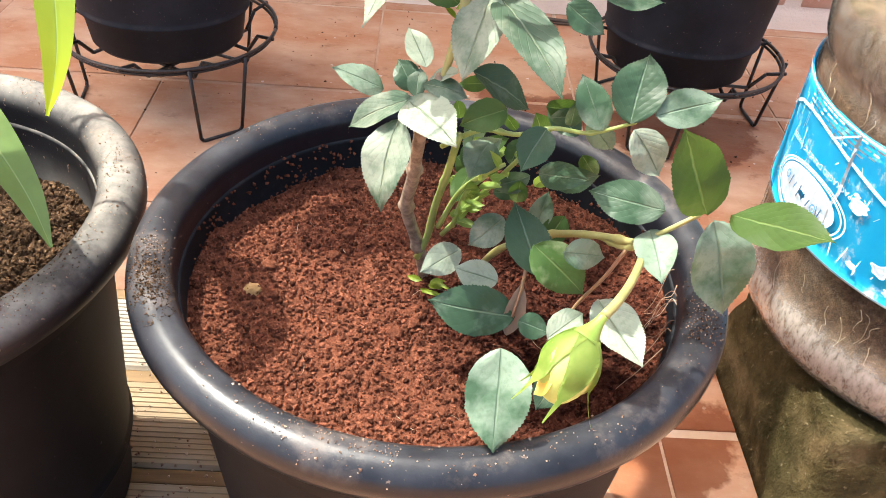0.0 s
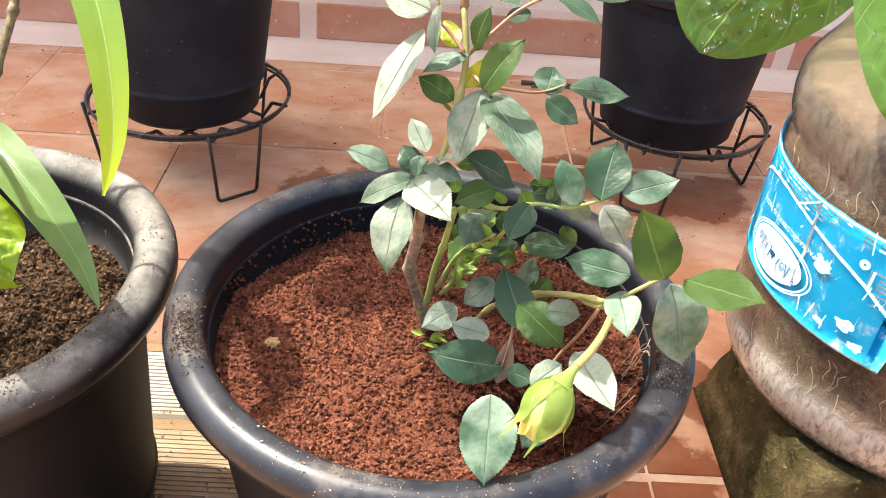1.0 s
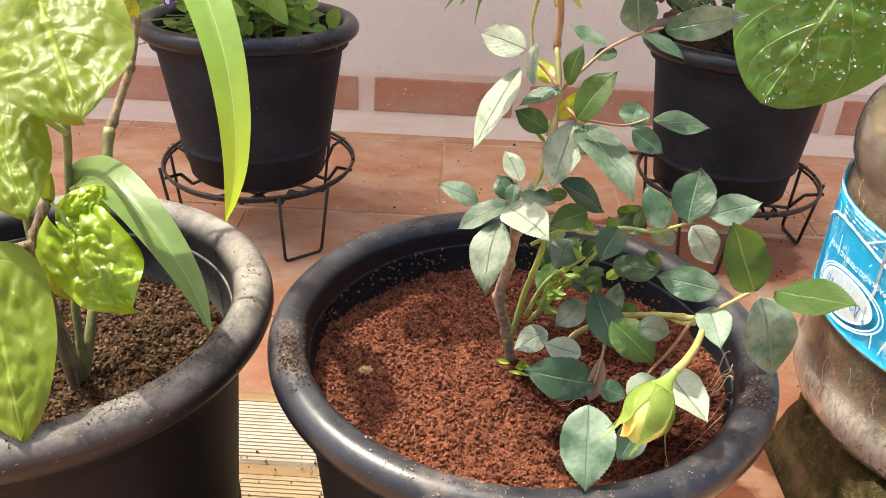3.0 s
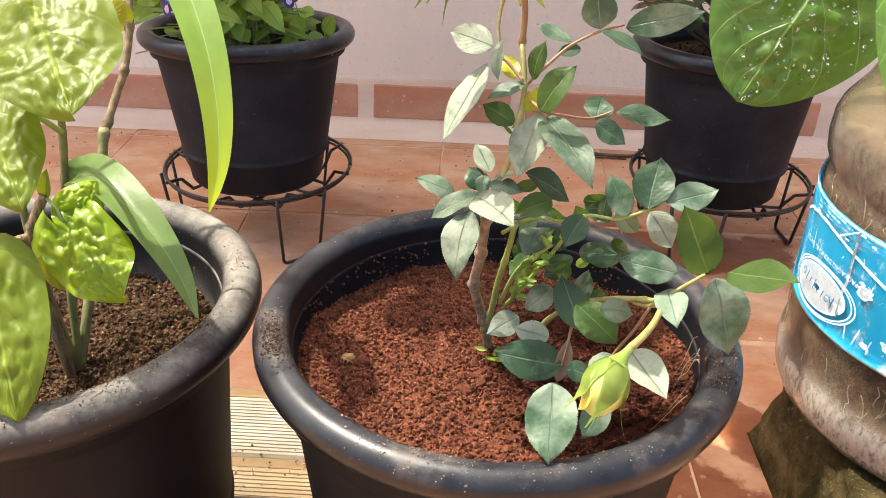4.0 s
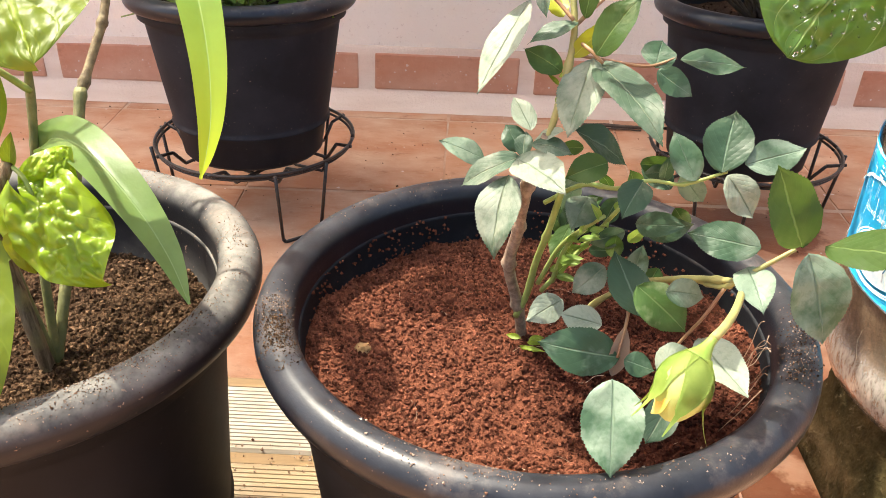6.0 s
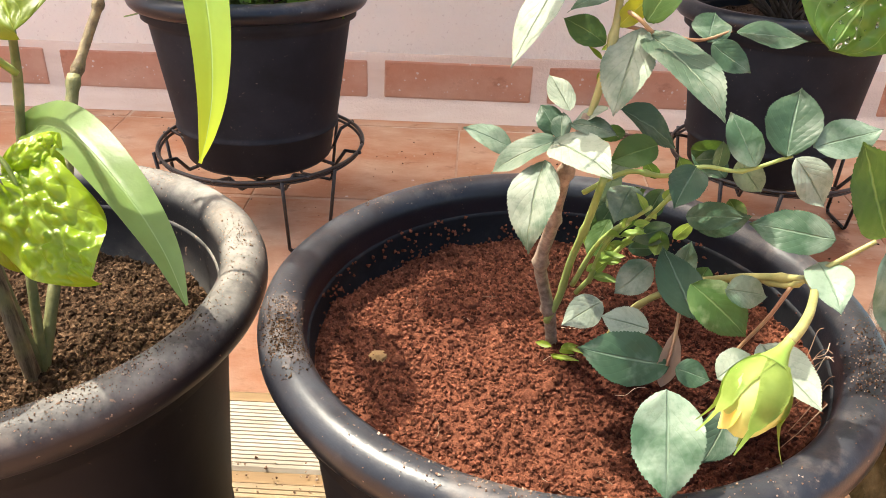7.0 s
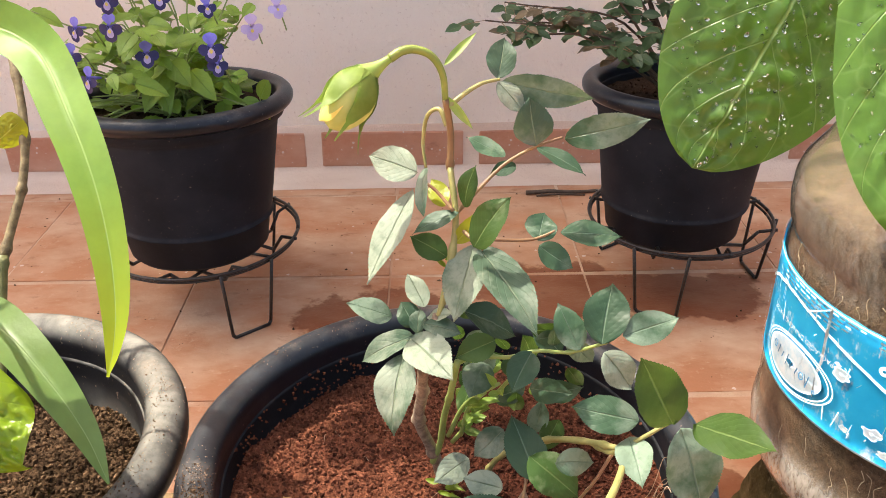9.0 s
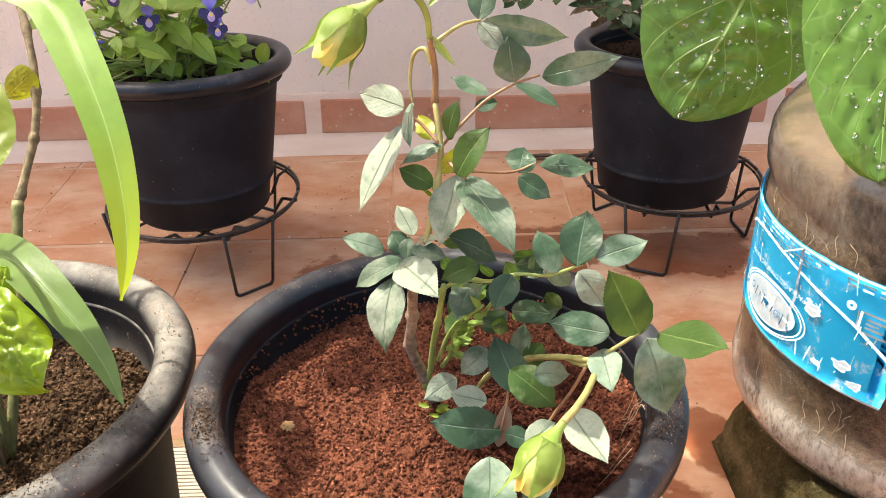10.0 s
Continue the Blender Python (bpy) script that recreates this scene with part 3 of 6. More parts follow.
# ---- pots ----
def pot_profile(R, tube_r, H, base):
    """Outer wall from the base up, a short collar, round rolled rim, then down the inside."""
    neck = R - tube_r * 0.9
    foot = base + (neck - base) * 0.2
    p = [(0, 0.0), (base * 0.94, 0.0), (base, 0.005), (foot, H * 0.20), (foot + 0.0036, H * 0.207), (foot + 0.0045, H * 0.222), (foot + 0.003, H * 0.232)]
    p += [(foot + 0.003 + (neck - foot - 0.003) * t, H * (0.232 + 0.593 * t)) for t in (0.04, 0.25, 0.5, 0.75, 0.96, 1.0)]
    p += [(R - tube_r * 0.25, H * 0.845), (R - tube_r * 0.2, H - 2.05 * tube_r)]
    for k in range(13):
        a = radians(-78 + 268 * k / 12)
        p.append((R + tube_r * math.cos(a), H - tube_r + tube_r * math.sin(a)))
    inner = R - tube_r
    p += [(inner - 0.0006, H - 1.75 * tube_r), (inner - 0.0016, H - 1.80 * tube_r), (inner - 0.0016, H - 1.95 * tube_r), (inner - 0.0026, H - 2.4 * tube_r), (foot + (neck - foot) * 0.60 - 0.003, H * 0.62), (0, H * 0.62)]
    return p


def flower_pot(label, at, R, tube_r, H, base, mat=None, group="", chip=None):
    pot = thing("flower_pot", label, "flower pot", at, group)
    mat = mat or M_POT
    prof = pot_profile(R, tube_r, H, base)
    cut = 14
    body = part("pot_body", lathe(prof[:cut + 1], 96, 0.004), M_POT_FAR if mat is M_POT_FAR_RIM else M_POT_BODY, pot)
    if chip is not None:
        for v in body.data.vertices:
            a = math.atan2(v.co.y, v.co.x)
            if v.co.z < 0.01 and abs(a + chip) < 0.12:
                v.co.z += 0.012
    part("rolled_rim", lathe(prof[cut:cut + 15], 96, 0.004), mat, pot, "rounded rim with scuffs")
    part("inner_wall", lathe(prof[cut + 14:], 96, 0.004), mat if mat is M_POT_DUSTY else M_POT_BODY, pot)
    return pot


MAIN_H, LEFT_H, FAR_H = 0.2448, 0.2331, 0.1870
MAIN_RIM = pose(0.0125, 0.2945, 0.2555)          # middle of the rolled rim
MAIN_AT = MAIN_RIM @ pose(0, 0, 0.0098 - MAIN_H)
LEFT_RIM = pose(-0.2590, 0.3133, 0.2416)
LEFT_AT = LEFT_RIM @ pose(0, 0, 0.0120 - LEFT_H)
POT_A_AT = pose(-0.272, 0.8650, 0.0750, -3.4, 0, 0)    # the two far pots lean back a little
POT_B_AT = pose(0.299, 0.8900, 0.0745, -2.2, 0, 0)
main_pot = flower_pot("large round black plastic pot with a rolled rim dusted with soil", MAIN_AT, 0.1222, 0.0098, MAIN_H, 0.092)
left_pot = flower_pot("large black plastic pot with dusty sunlit rolled rim", LEFT_AT, 0.1200, 0.0120, LEFT_H, 0.092, M_POT_DUSTY)
pot_a = flower_pot("black plastic pot standing on a wire stand", POT_A_AT, 0.1145, 0.0100, FAR_H, 0.080, M_POT_FAR_RIM, "pots on wire stands")
pot_b = flower_pot("black plastic pot with a chipped base on a wire stand", POT_B_AT, 0.1085, 0.0100, FAR_H, 0.079, M_POT_FAR_RIM, "pots on wire stands", 0.35)


def crumb_mesh(places, mat):
    """Many small angular crumbs in one mesh: (place, size, stretch)."""
    verts, faces = [], []
    for q, s in places:
        k = len(verts)
        turn = Euler((rnd(0, 6), rnd(0, 6), rnd(0, 6))).to_matrix()
        for v in ((1, 0, -0.4), (-0.5, 0.87, -0.4), (-0.5, -0.87, -0.4), (0.3, 0.5, 0.7), (-0.6, 0, 0.6), (0.4, -0.5, 0.6)):
            verts.append(q + turn @ (Vector(v) * s * rnd(0.8, 1.15)))
        faces += [(k, k + 3, k + 1), (k + 1, k + 4, k + 2), (k + 2, k + 5, k), (k + 3, k + 4, k + 1), (k + 4, k + 5, k + 2), (k + 5, k + 3, k), (k + 3, k + 5, k + 4), (k, k + 1, k + 2)]
    me = bpy.data.meshes.new("crumbs")
    me.from_pydata(verts, [], faces)
    me.materials.append(mat)
    return me


def soil_height(x, y, amp, seed=0.0):
    q = Vector((x, y, seed))
    h = amp * noise.noise(q * 20) + 0.62 * amp * noise.noise(q * 58) + 0.34 * amp * abs(noise.noise(q * 150)) + 0.22 * amp * abs(noise.noise(q * 330))
    if seed == 3.0:
        h -= 0.075 * max(0.0, y) * min(1.0, max(0.0, y) / 0.05) + 0.03 * max(0.0, -x - 0.02)
    return h


def soil_fill(name, rim, R, z, mat, label, amp, seed, n=90, edge=0.0, crumbs=0, size=(0.0006, 0.0022), loose=None, skew=3.0):
    """A crumbly surface inside a pot, with loose crumbs lying on it."""
    bm = bmesh.new()
    bmesh.ops.create_grid(bm, x_segments=n, y_segments=n, size=R)
    for v in bm.verts:
        u, w = v.co.x / R, v.co.y / R
        v.co.x, v.co.y = R * u * math.sqrt(1 - w * w / 2), R * w * math.sqrt(1 - u * u / 2)
        r = math.hypot(v.co.x, v.co.y) / R
        v.co.z = soil_height(v.co.x, v.co.y, amp, seed) + edge * r ** 6
    ob = part(name, bm, mat)
    ob.matrix_basis = rim @ pose(0, 0, z)
    tagged(ob, label, "soil", kind="stuff")
    if crumbs:
        places = []
        for i in range(crumbs):
            r, a = R * 0.985 * math.sqrt(random.random()), rnd(0, 2 * math.pi)
            x, y = r * math.cos(a), r * math.sin(a)
            s = size[0] + (size[1] - size[0]) * random.random() ** skew
            places.append((Vector((x, y, soil_height(x, y, amp, seed) + edge * (r / R) ** 6 + s * 0.3)), s))
        c = part("crumbs", crumb_mesh(places, loose or mat), mat)
        c.matrix_basis = rim @ pose(0, 0, z)
        tagged(c, "loose crumbs lying on the " + name.replace("_", " "), "soil", kind="stuff")
    return ob


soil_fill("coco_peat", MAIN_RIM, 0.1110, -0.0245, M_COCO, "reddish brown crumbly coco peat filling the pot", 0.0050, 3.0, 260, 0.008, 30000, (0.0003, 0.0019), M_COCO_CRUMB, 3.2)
soil_fill("potting_soil", LEFT_RIM, 0.1055, -0.040, M_SOIL, "dark brown crumbly potting soil in the pot", 0.007, 7.0, 170, 0.0, 22000, (0.0005, 0.0024), None, 2.6)
soil_fill("potting_soil", POT_A_AT, 0.101, 0.163, M_SOIL_DAMP, "dark damp potting soil under the flowers", 0.004, 11.0, 40, 0.003, 300, (0.001, 0.003))
soil_fill("potting_soil", POT_B_AT, 0.095, 0.160, M_SOIL_DAMP, "dark brown potting soil under the shrub", 0.004, 13.0, 40, 0.003, 300, (0.001, 0.003))


def rim_crumbs(rim, R, r, count, arcs, mat, label):
    """Soil crumbs lying on a rolled rim, in patches along given arcs (degrees)."""
    places = []
    for i in range(count):
        lo, hi = random.choice(arcs)
        a = radians(rnd(lo, hi))
        b = radians(random.gauss(95, 28))
        k = R + r * math.cos(b)
        s = rnd(0.00014, 0.00045) * (1.8 if random.random() < 0.06 else 1)
        places.append((Vector((k * math.cos(a), k * math.sin(a), r * math.sin(b) + s * 0.3)), s))
    c = part("crumbs", crumb_mesh(places, mat), mat)
    c.matrix_basis = rim
    return tagged(c, label, "soil", kind="stuff")


rim_crumbs(MAIN_RIM, 0.1222, 0.0098, 900, [(-45, 0), (-30, -8), (-28, -12), (-135, -100), (-125, -85), (-110, -95), (-85, -55), (180, 200), (186, 194), (110, 150)], M_DUST, "pale soil crumbs spilled on the pot rim")
rim_crumbs(MAIN_RIM, 0.1222, 0.0098, 1500, [(-30, -5), (186, 212), (192, 206), (194, 204)], M_SOIL, "dark soil crumbs spilled on the pot rim")
rim_crumbs(LEFT_RIM, 0.1200, 0.0120, 500, [(-100, -15), (-75, -40), (-60, -30), (-35, -10)], M_SOIL, "dark soil crumbs spilled on the pot rim")
rim_crumbs(LEFT_RIM, 0.1200, 0.0120, 900, [(-95, -50), (-60, -25), (-45, -30), (-20, 10), (10, 35), (14, 26), (60, 75), (-80, -30), (-62, -45)], M_DUST, "pale soil crumbs spilled on the pot rim")

# soil stuck to the inside of the pot above the peat
places = []
for i in range(1500):
    a, up = rnd(0, 6.283), random.random() ** 2.2
    if noise.noise((math.cos(a) * 2.4, math.sin(a) * 2.4, up * 2)) < -0.12:
        continue
    k = 0.1098 - 0.0030 * (1 - up)
    s = rnd(0.0004, 0.0013)
    places.append((Vector((k * math.cos(a), k * math.sin(a), -0.026 + 0.020 * up)), s))
stuck = part("crumbs", crumb_mesh(places, M_COCO), M_COCO)
stuck.matrix_basis = MAIN_RIM
tagged(stuck, "damp soil crumbs stuck to the inside of the pot", "soil", kind="stuff")


# ---- wire stands ----
def wire_stand(at, R, z, turn):
    st = thing("plant_stand", "black wire plant stand with looped legs on the tiles", "plant stand", at, "wire plant stands")
    w = 0.0021
    ring = [(R * math.cos(a), R * math.sin(a), z) for a in [2 * math.pi * i / 36 for i in range(37)]]
    part("ring", tube(ring, w, n=6, steps=2), M_WIRE, st)
    low = [(R * 0.985 * math.cos(a), R * 0.985 * math.sin(a), z - 0.0045) for a in [2 * math.pi * i / 36 for i in range(37)]]
    part("lower_ring", tube(low, w * 0.8, n=6, steps=2), M_WIRE, st)
    for off in (-0.36, 0.36):
        for across in (0, 1):
            half = R * math.sqrt(1 - off * off) + 0.004
            a, b = ((-half, off * R), (half, off * R)) if across else ((off * R, -half), (off * R, half))
            t = Matrix.Rotation(radians(turn + 20), 3, 'Z')
            dip = z - 0.0215 - 0.003 * across
            ends = [Vector((a[0] * k if across else a[0], a[1] * k if not across else a[1], h)) for k, h in ((1, z), (0.80, z - 0.003), (0.66, dip))]
            ends += [Vector((b[0] * k if across else b[0], b[1] * k if not across else b[1], h)) for k, h in ((0.66, dip), (0.80, z - 0.003), (1, z))]
            bm = bmesh.new()
            for p, q in zip(ends, ends[1:]):
                tube([t @ p, t @ q], w, n=6, steps=3, bm=bm)
            part("cross_wire", bm, M_WIRE, st)
    for k in range(3):
        a = radians(turn + 120 * k)
        t, s = Vector((math.cos(a), math.sin(a), 0)), Vector((-math.sin(a), math.cos(a), 0))
        up = Vector((0, 0, 1))
        top, foot = t * R, t * (R * 0.93)
        pts = [top + s * 0.031 + up * z, foot + s * 0.024 + up * 0.006, foot + s * 0.021 + up * w, foot - s * 0.021 + up * w, foot - s * 0.024 + up * 0.006, top - s * 0.031 + up * z]
        bm = bmesh.new()
        for i in range(5):
            tube([pts[i], pts[i + 1]], w, n=6, steps=2, bm=bm)
        part("leg", bm, M_WIRE, st)
    return st


wire_stand(pose(-0.2702, 0.8674, 0), 0.1146, 0.090, -52)
wire_stand(pose(0.3098, 0.8931, 0), 0.110, 0.090, -115)

# ---- clods and dry fibres on the coco peat ----
def clod(x, y, r, mat):
    bm = bmesh.new()
    bmesh.ops.create_icosphere(bm, subdivisions=3, radius=r)
    s = rnd(0, 50)
    for v in bm.verts:
        d = v.co.normalized()
        v.co *= 1 + 0.35 * noise.noise(d * 2.2 + Vector((s, 0, 0))) + 0.16 * noise.noise(d * 6 + Vector((0, s, 0)))
        v.co.z *= 0.7
    ob = part("clod", bm, mat)
    lx, ly = x - 0.0125, y - 0.2945
    ob.matrix_basis = pose(x, y, 0.2555 - 0.0245 + soil_height(lx, ly, 0.0050, 3.0) + r * 0.25, 0, 0, rnd(0, 360))
    return tagged(ob, "small lump of soil lying on the coco peat", "soil lump", "soil lumps")


clod(-0.0690, 0.2885, 0.0042, M_CLOD)
clod(-0.0600, 0.2870, 0.0034, M_COCO)
clod(-0.0860, 0.3010, 0.0062, M_COCO)
clod(-0.0640, 0.3050, 0.0036, M_COCO)
clod(-0.0340, 0.3120, 0.0030, M_COCO)
clod(-0.0020, 0.2620, 0.0038, M_COCO)
clod(0.0060, 0.2680, 0.0030, M_COCO)
clod(-0.0280, 0.3330, 0.0040, M_COCO)

bm = bmesh.new()
for i in range(30):
    r, a = 0.098 * math.sqrt(random.random()), rnd(0, 6.283)
    x, y, d, L = r * math.cos(a), r * math.sin(a), rnd(0, 6.283), rnd(0.006, 0.022)
    pts = []
    for k in range(4):
        pts.append((x, y, soil_height(x, y, 0.0050, 3.0) + 0.0008 + rnd(0, 0.0016)))
        x, y, d = x + math.cos(d) * L / 3, y + math.sin(d) * L / 3, d + rnd(-0.9, 0.9)
    tube(pts, rnd(0.0001, 0.0002), 0.00008, n=4, steps=3, bm=bm)
fib = part("fibres", bm, M_DUST)
fib.matrix_basis = MAIN_RIM @ pose(0, 0, -0.0245)
tagged(fib, "dry coconut fibres lying on the peat", "fibres", kind="stuff")
# dry strands hanging down the inside of the pot
bm = bmesh.new()
for i in range(9):
    a = radians(rnd(-32, 10))
    pts = [(0.1100 * math.cos(a), 0.1100 * math.sin(a), 0.002)]
    for k in range(4):
        a += radians(rnd(-4, 4))
        q = 0.1080 - 0.003 * k
        pts.append((q * math.cos(a), q * math.sin(a), 0.0 - 0.0065 * k))
    tube(pts, 0.00024, 0.00012, n=4, steps=3, bm=bm)
strands = part("fibres", bm, M_DUST)
strands.matrix_basis = MAIN_RIM
tagged(strands, "dry pale strands on the inside of the pot", "fibres", kind="stuff")

# ---- water jar, upturned and cut open, on its block ----
def b_pet(n, l, b):
    a = noise_node(n, l, 16, 5, 0.65)
    s = noise_node(n, l, 130, 4, 0.7, stretch=(1, 1, 0.25))
    mx = n.new("ShaderNodeMath"); mx.operation = 'MULTIPLY'
    l.new(grey(n, l, a.outputs["Fac"], 0.25, 0.7), mx.inputs[0])
    l.new(grey(n, l, s.outputs["Fac"], 0.25, 0.75), mx.inputs[1])
    z = n.new("ShaderNodeSeparateXYZ")
    l.new(coords(n), z.inputs[0])
    # scratched ridges of the wall hold grey lime scale
    zz = n.new("ShaderNodeMath"); zz.operation = 'MULTIPLY_ADD'; zz.inputs[1].default_value = 0.020
    l.new(a.outputs["Fac"], zz.inputs[0]); l.new(z.outputs["Z"], zz.inputs[2])
    band = ramp(n, l, grey(n, l, zz.outputs[0], 0.0, 0.40), [(0.0, (0.62, 0.62, 0.62)), (0.125, (0.66, 0.66, 0.66)), (0.15, (0.06, 0.06, 0.06)), (0.475, (0.06, 0.06, 0.06)), (0.50, (0.66, 0.66, 0.66)), (0.575, (0.60, 0.60, 0.60)), (0.60, (0.40, 0.40, 0.40)), (1.0, (0.28, 0.28, 0.28))])
    streak = noise_node(n, l, 240, 5, 0.75, stretch=(1, 1, 0.35))
    col = ramp(n, l, streak.outputs["Fac"], [(0.32, (0.075, 0.062, 0.048)), (0.55, (0.15, 0.135, 0.115)), (0.80, (0.30, 0.285, 0.26))])
    col = mix(n, l, grey(n, l, zz.outputs[0], 0.232, 0.246), col, (0.24, 0.20, 0.145))
    low = ramp(n, l, streak.outputs["Fac"], [(0.3, (0.32, 0.29, 0.25)), (0.7, (0.56, 0.53, 0.49))])
    col = mix(n, l, grey(n, l, zz.outputs[0], 0.08, 0.06), col, low)
    l.new(col, b.inputs["Base Color"])
    bm2 = n.new("ShaderNodeMath"); bm2.operation = 'MULTIPLY'
    l.new(band, bm2.inputs[0]); l.new(grey(n, l, streak.outputs["Fac"], 0.12, 0.52), bm2.inputs[1])
    add_bump(n, l, b, streak.outputs["Fac"], 0.06, 0.001)
    t = n.new("ShaderNodeBsdfTransparent")
    sh = n.new("ShaderNodeMixShader")
    k = n.new("ShaderNodeMath"); k.operation = 'MULTIPLY_ADD'
    k.inputs[1].default_value, k.inputs[2].default_value = 0.12, 0.04
    l.new(mx.outputs[0], k.inputs[0])
    ad = n.new("ShaderNodeMath"); ad.operation = 'ADD'; ad.use_clamp = True
    l.new(k.outputs[0], ad.inputs[0]); l.new(bm2.outputs[0], ad.inputs[1]); l.new(ad.outputs[0], sh.inputs[0])
    l.new(t.outputs[0], sh.inputs[1]); l.new(b.outputs[0], sh.inputs[2])
    gl = n.new("ShaderNodeBsdfGlossy")
    gl.inputs["Roughness"].default_value = 0.16
    fr = n.new("ShaderNodeFresnel")
    fr.inputs["IOR"].default_value = 1.5
    top = n.new("ShaderNodeMixShader")
    l.new(fr.outputs[0], top.inputs[0]); l.new(sh.outputs[0], top.inputs[1]); l.new(gl.outputs[0], top.inputs[2])
    l.new(top.outputs[0], n["Material Output"].inputs["Surface"])


M_PET = material("dirty_clear_plastic", b_pet, rough=0.22, spec=0.7)


def b_jar_soil(n, l, b):
    a = noise_node(n, l, 30, 6, 0.7)
    f = noise_node(n, l, 260, 5, 0.7)
    z = n.new("ShaderNodeSeparateXYZ")
    l.new(coords(n), z.inputs[0])
    col = ramp(n, l, f.outputs["Fac"], [(0.25, (0.035, 0.020, 0.011)), (0.55, (0.125, 0.074, 0.041)), (0.85, (0.30, 0.20, 0.12))])
    col = mix(n, l, grey(n, l, a.outputs["Fac"], 0.5, 0.75), col, (0.25, 0.17, 0.10))
    l.new(col, b.inputs["Base Color"])
    add_bump(n, l, b, f.outputs["Fac"], 0.8, 0.003)


M_JAR_SOIL = material("jar_soil", b_jar_soil, rough=0.9, spec=0.2)


def b_label(n, l, b):
    a = noise_node(n, l, 60, 5, 0.7)
    s = noise_node(n, l, 300, 4, 0.7, stretch=(1, 1, 0.3))
    col = mix(n, l, grey(n, l, a.outputs["Fac"], 0.3, 0.7), (0.01, 0.47, 0.86), (0.03, 0.55, 0.90))
    scuff = n.new("ShaderNodeMath"); scuff.operation = 'MULTIPLY'
    l.new(grey(n, l, a.outputs["Fac"], 0.56, 0.66), scuff.inputs[0])
    l.new(grey(n, l, s.outputs["Fac"], 0.42, 0.60), scuff.inputs[1])
    col = mix(n, l, scuff.outputs[0], col, (0.70, 0.80, 0.86))
    l.new(col, b.inputs["Base Color"])


M_LABEL = material("blue_printed_label", b_label, rough=0.45)


def b_print(n, l, b):
    a = noise_node(n, l, 160, 4, 0.7)
    l.new(ramp(n, l, a.outputs["Fac"], [(0.3, (0.55, 0.72, 0.82)), (0.6, (0.82, 0.86, 0.88))]), b.inputs["Base Color"])


M_PRINT = material("white_print", b_print, rough=0.5)
M_PRINT_BLUE = material("dark_blue_print", b_stem((0.03, 0.22, 0.46), (0.08, 0.33, 0.58), 200), rough=0.5)
M_ROOT = material("fine_roots", b_stem((0.34, 0.26, 0.16), (0.52, 0.42, 0.28), 90), rough=0.7)

JAR_R = 0.1355
JAR_AT = pose(0.383, 0.443, 0.0945)
jar = thing("water_jar", "upturned clear plastic water jar used as a planter, full of soil", "water jar", JAR_AT)
J = [(0.0, 0.004), (0.095, 0.002), (0.118, 0.000), (0.129, 0.006), (0.1355, 0.020), (0.1372, 0.034), (0.136, 0.046), (0.134, 0.052), (0.1345, 0.058), (JAR_R, 0.066),
     (JAR_R, 0.110), (JAR_R, 0.150), (JAR_R, 0.176), (0.1335, 0.182), (0.1325, 0.186), (0.1345, 0.192), (0.1375, 0.199), (0.1388, 0.210), (0.1382, 0.223), (0.1355, 0.231),
     (0.130, 0.239), (0.124, 0.248), (0.118, 0.262), (0.110, 0.285), (0.104, 0.315), (0.101, 0.345), (0.100, 0.376)]
shell = part("jar_wall", lathe(J, 96), M_PET, jar, "scratched clear plastic wall with mud stains")
shell.visible_shadow = False
fill = [(0, 0.006)] + [(r - 0.0025, z + 0.002) for r, z in J[1:18]] + [(0.134, 0.222), (0.128, 0.225), (0.11, 0.227), (0.06, 0.231), (0, 0.232)]
bm = lathe(fill, 96)
for v in bm.verts:
    if v.co.z > 0.205:
        v.co.z += 0.006 * noise.noise(v.co * 30)
jar_soil = tagged(part("jar_soil", bm, M_JAR_SOIL), "packed brown soil seen through the jar wall", "soil", kind="stuff")
jar_soil.matrix_basis = JAR_AT


def on_jar(deg, z, lift=0.0):
    a = radians(deg)
    return Vector(((JAR_R + lift) * math.cos(a), (JAR_R + lift) * math.sin(a), z))


def jar_patch(path, lift, thick=0.0003):
    """A thin closed sheet on the jar, from a list of rows of (degrees, height)."""
    bm = bmesh.new()
    rows = [[bm.verts.new(on_jar(d, z, lift)) for d, z in row] for row in path]
    for a, b in zip(rows, rows[1:]):
        for i in range(len(a) - 1):
            bm.faces.new((a[i], a[i + 1], b[i + 1], b[i]))
    bmesh.ops.solidify(bm, geom=bm.faces[:], thickness=-thick)
    bmesh.ops.recalc_face_normals(bm, faces=bm.faces)
    return bm


LAB0, LAB1 = 0.0885, 0.1745
degs = [128 + 2.0 * i for i in range(51)]
lab_rows = []
for k in range(9):
    t = k / 8
    lab_rows.append([(d + (1.2 * noise.noise((t * 6, 1, 4)) if d == degs[-1] else 0), LAB0 + (LAB1 - LAB0) * t + (0.0012 * noise.noise((d * 0.15, t * 5, 1)) if k in (0, 8) else 0)) for d in degs])
label_sheet = part("label", jar_patch(lab_rows, 0.0012), M_LABEL, jar, "bright blue label, scuffed and printed upside down")


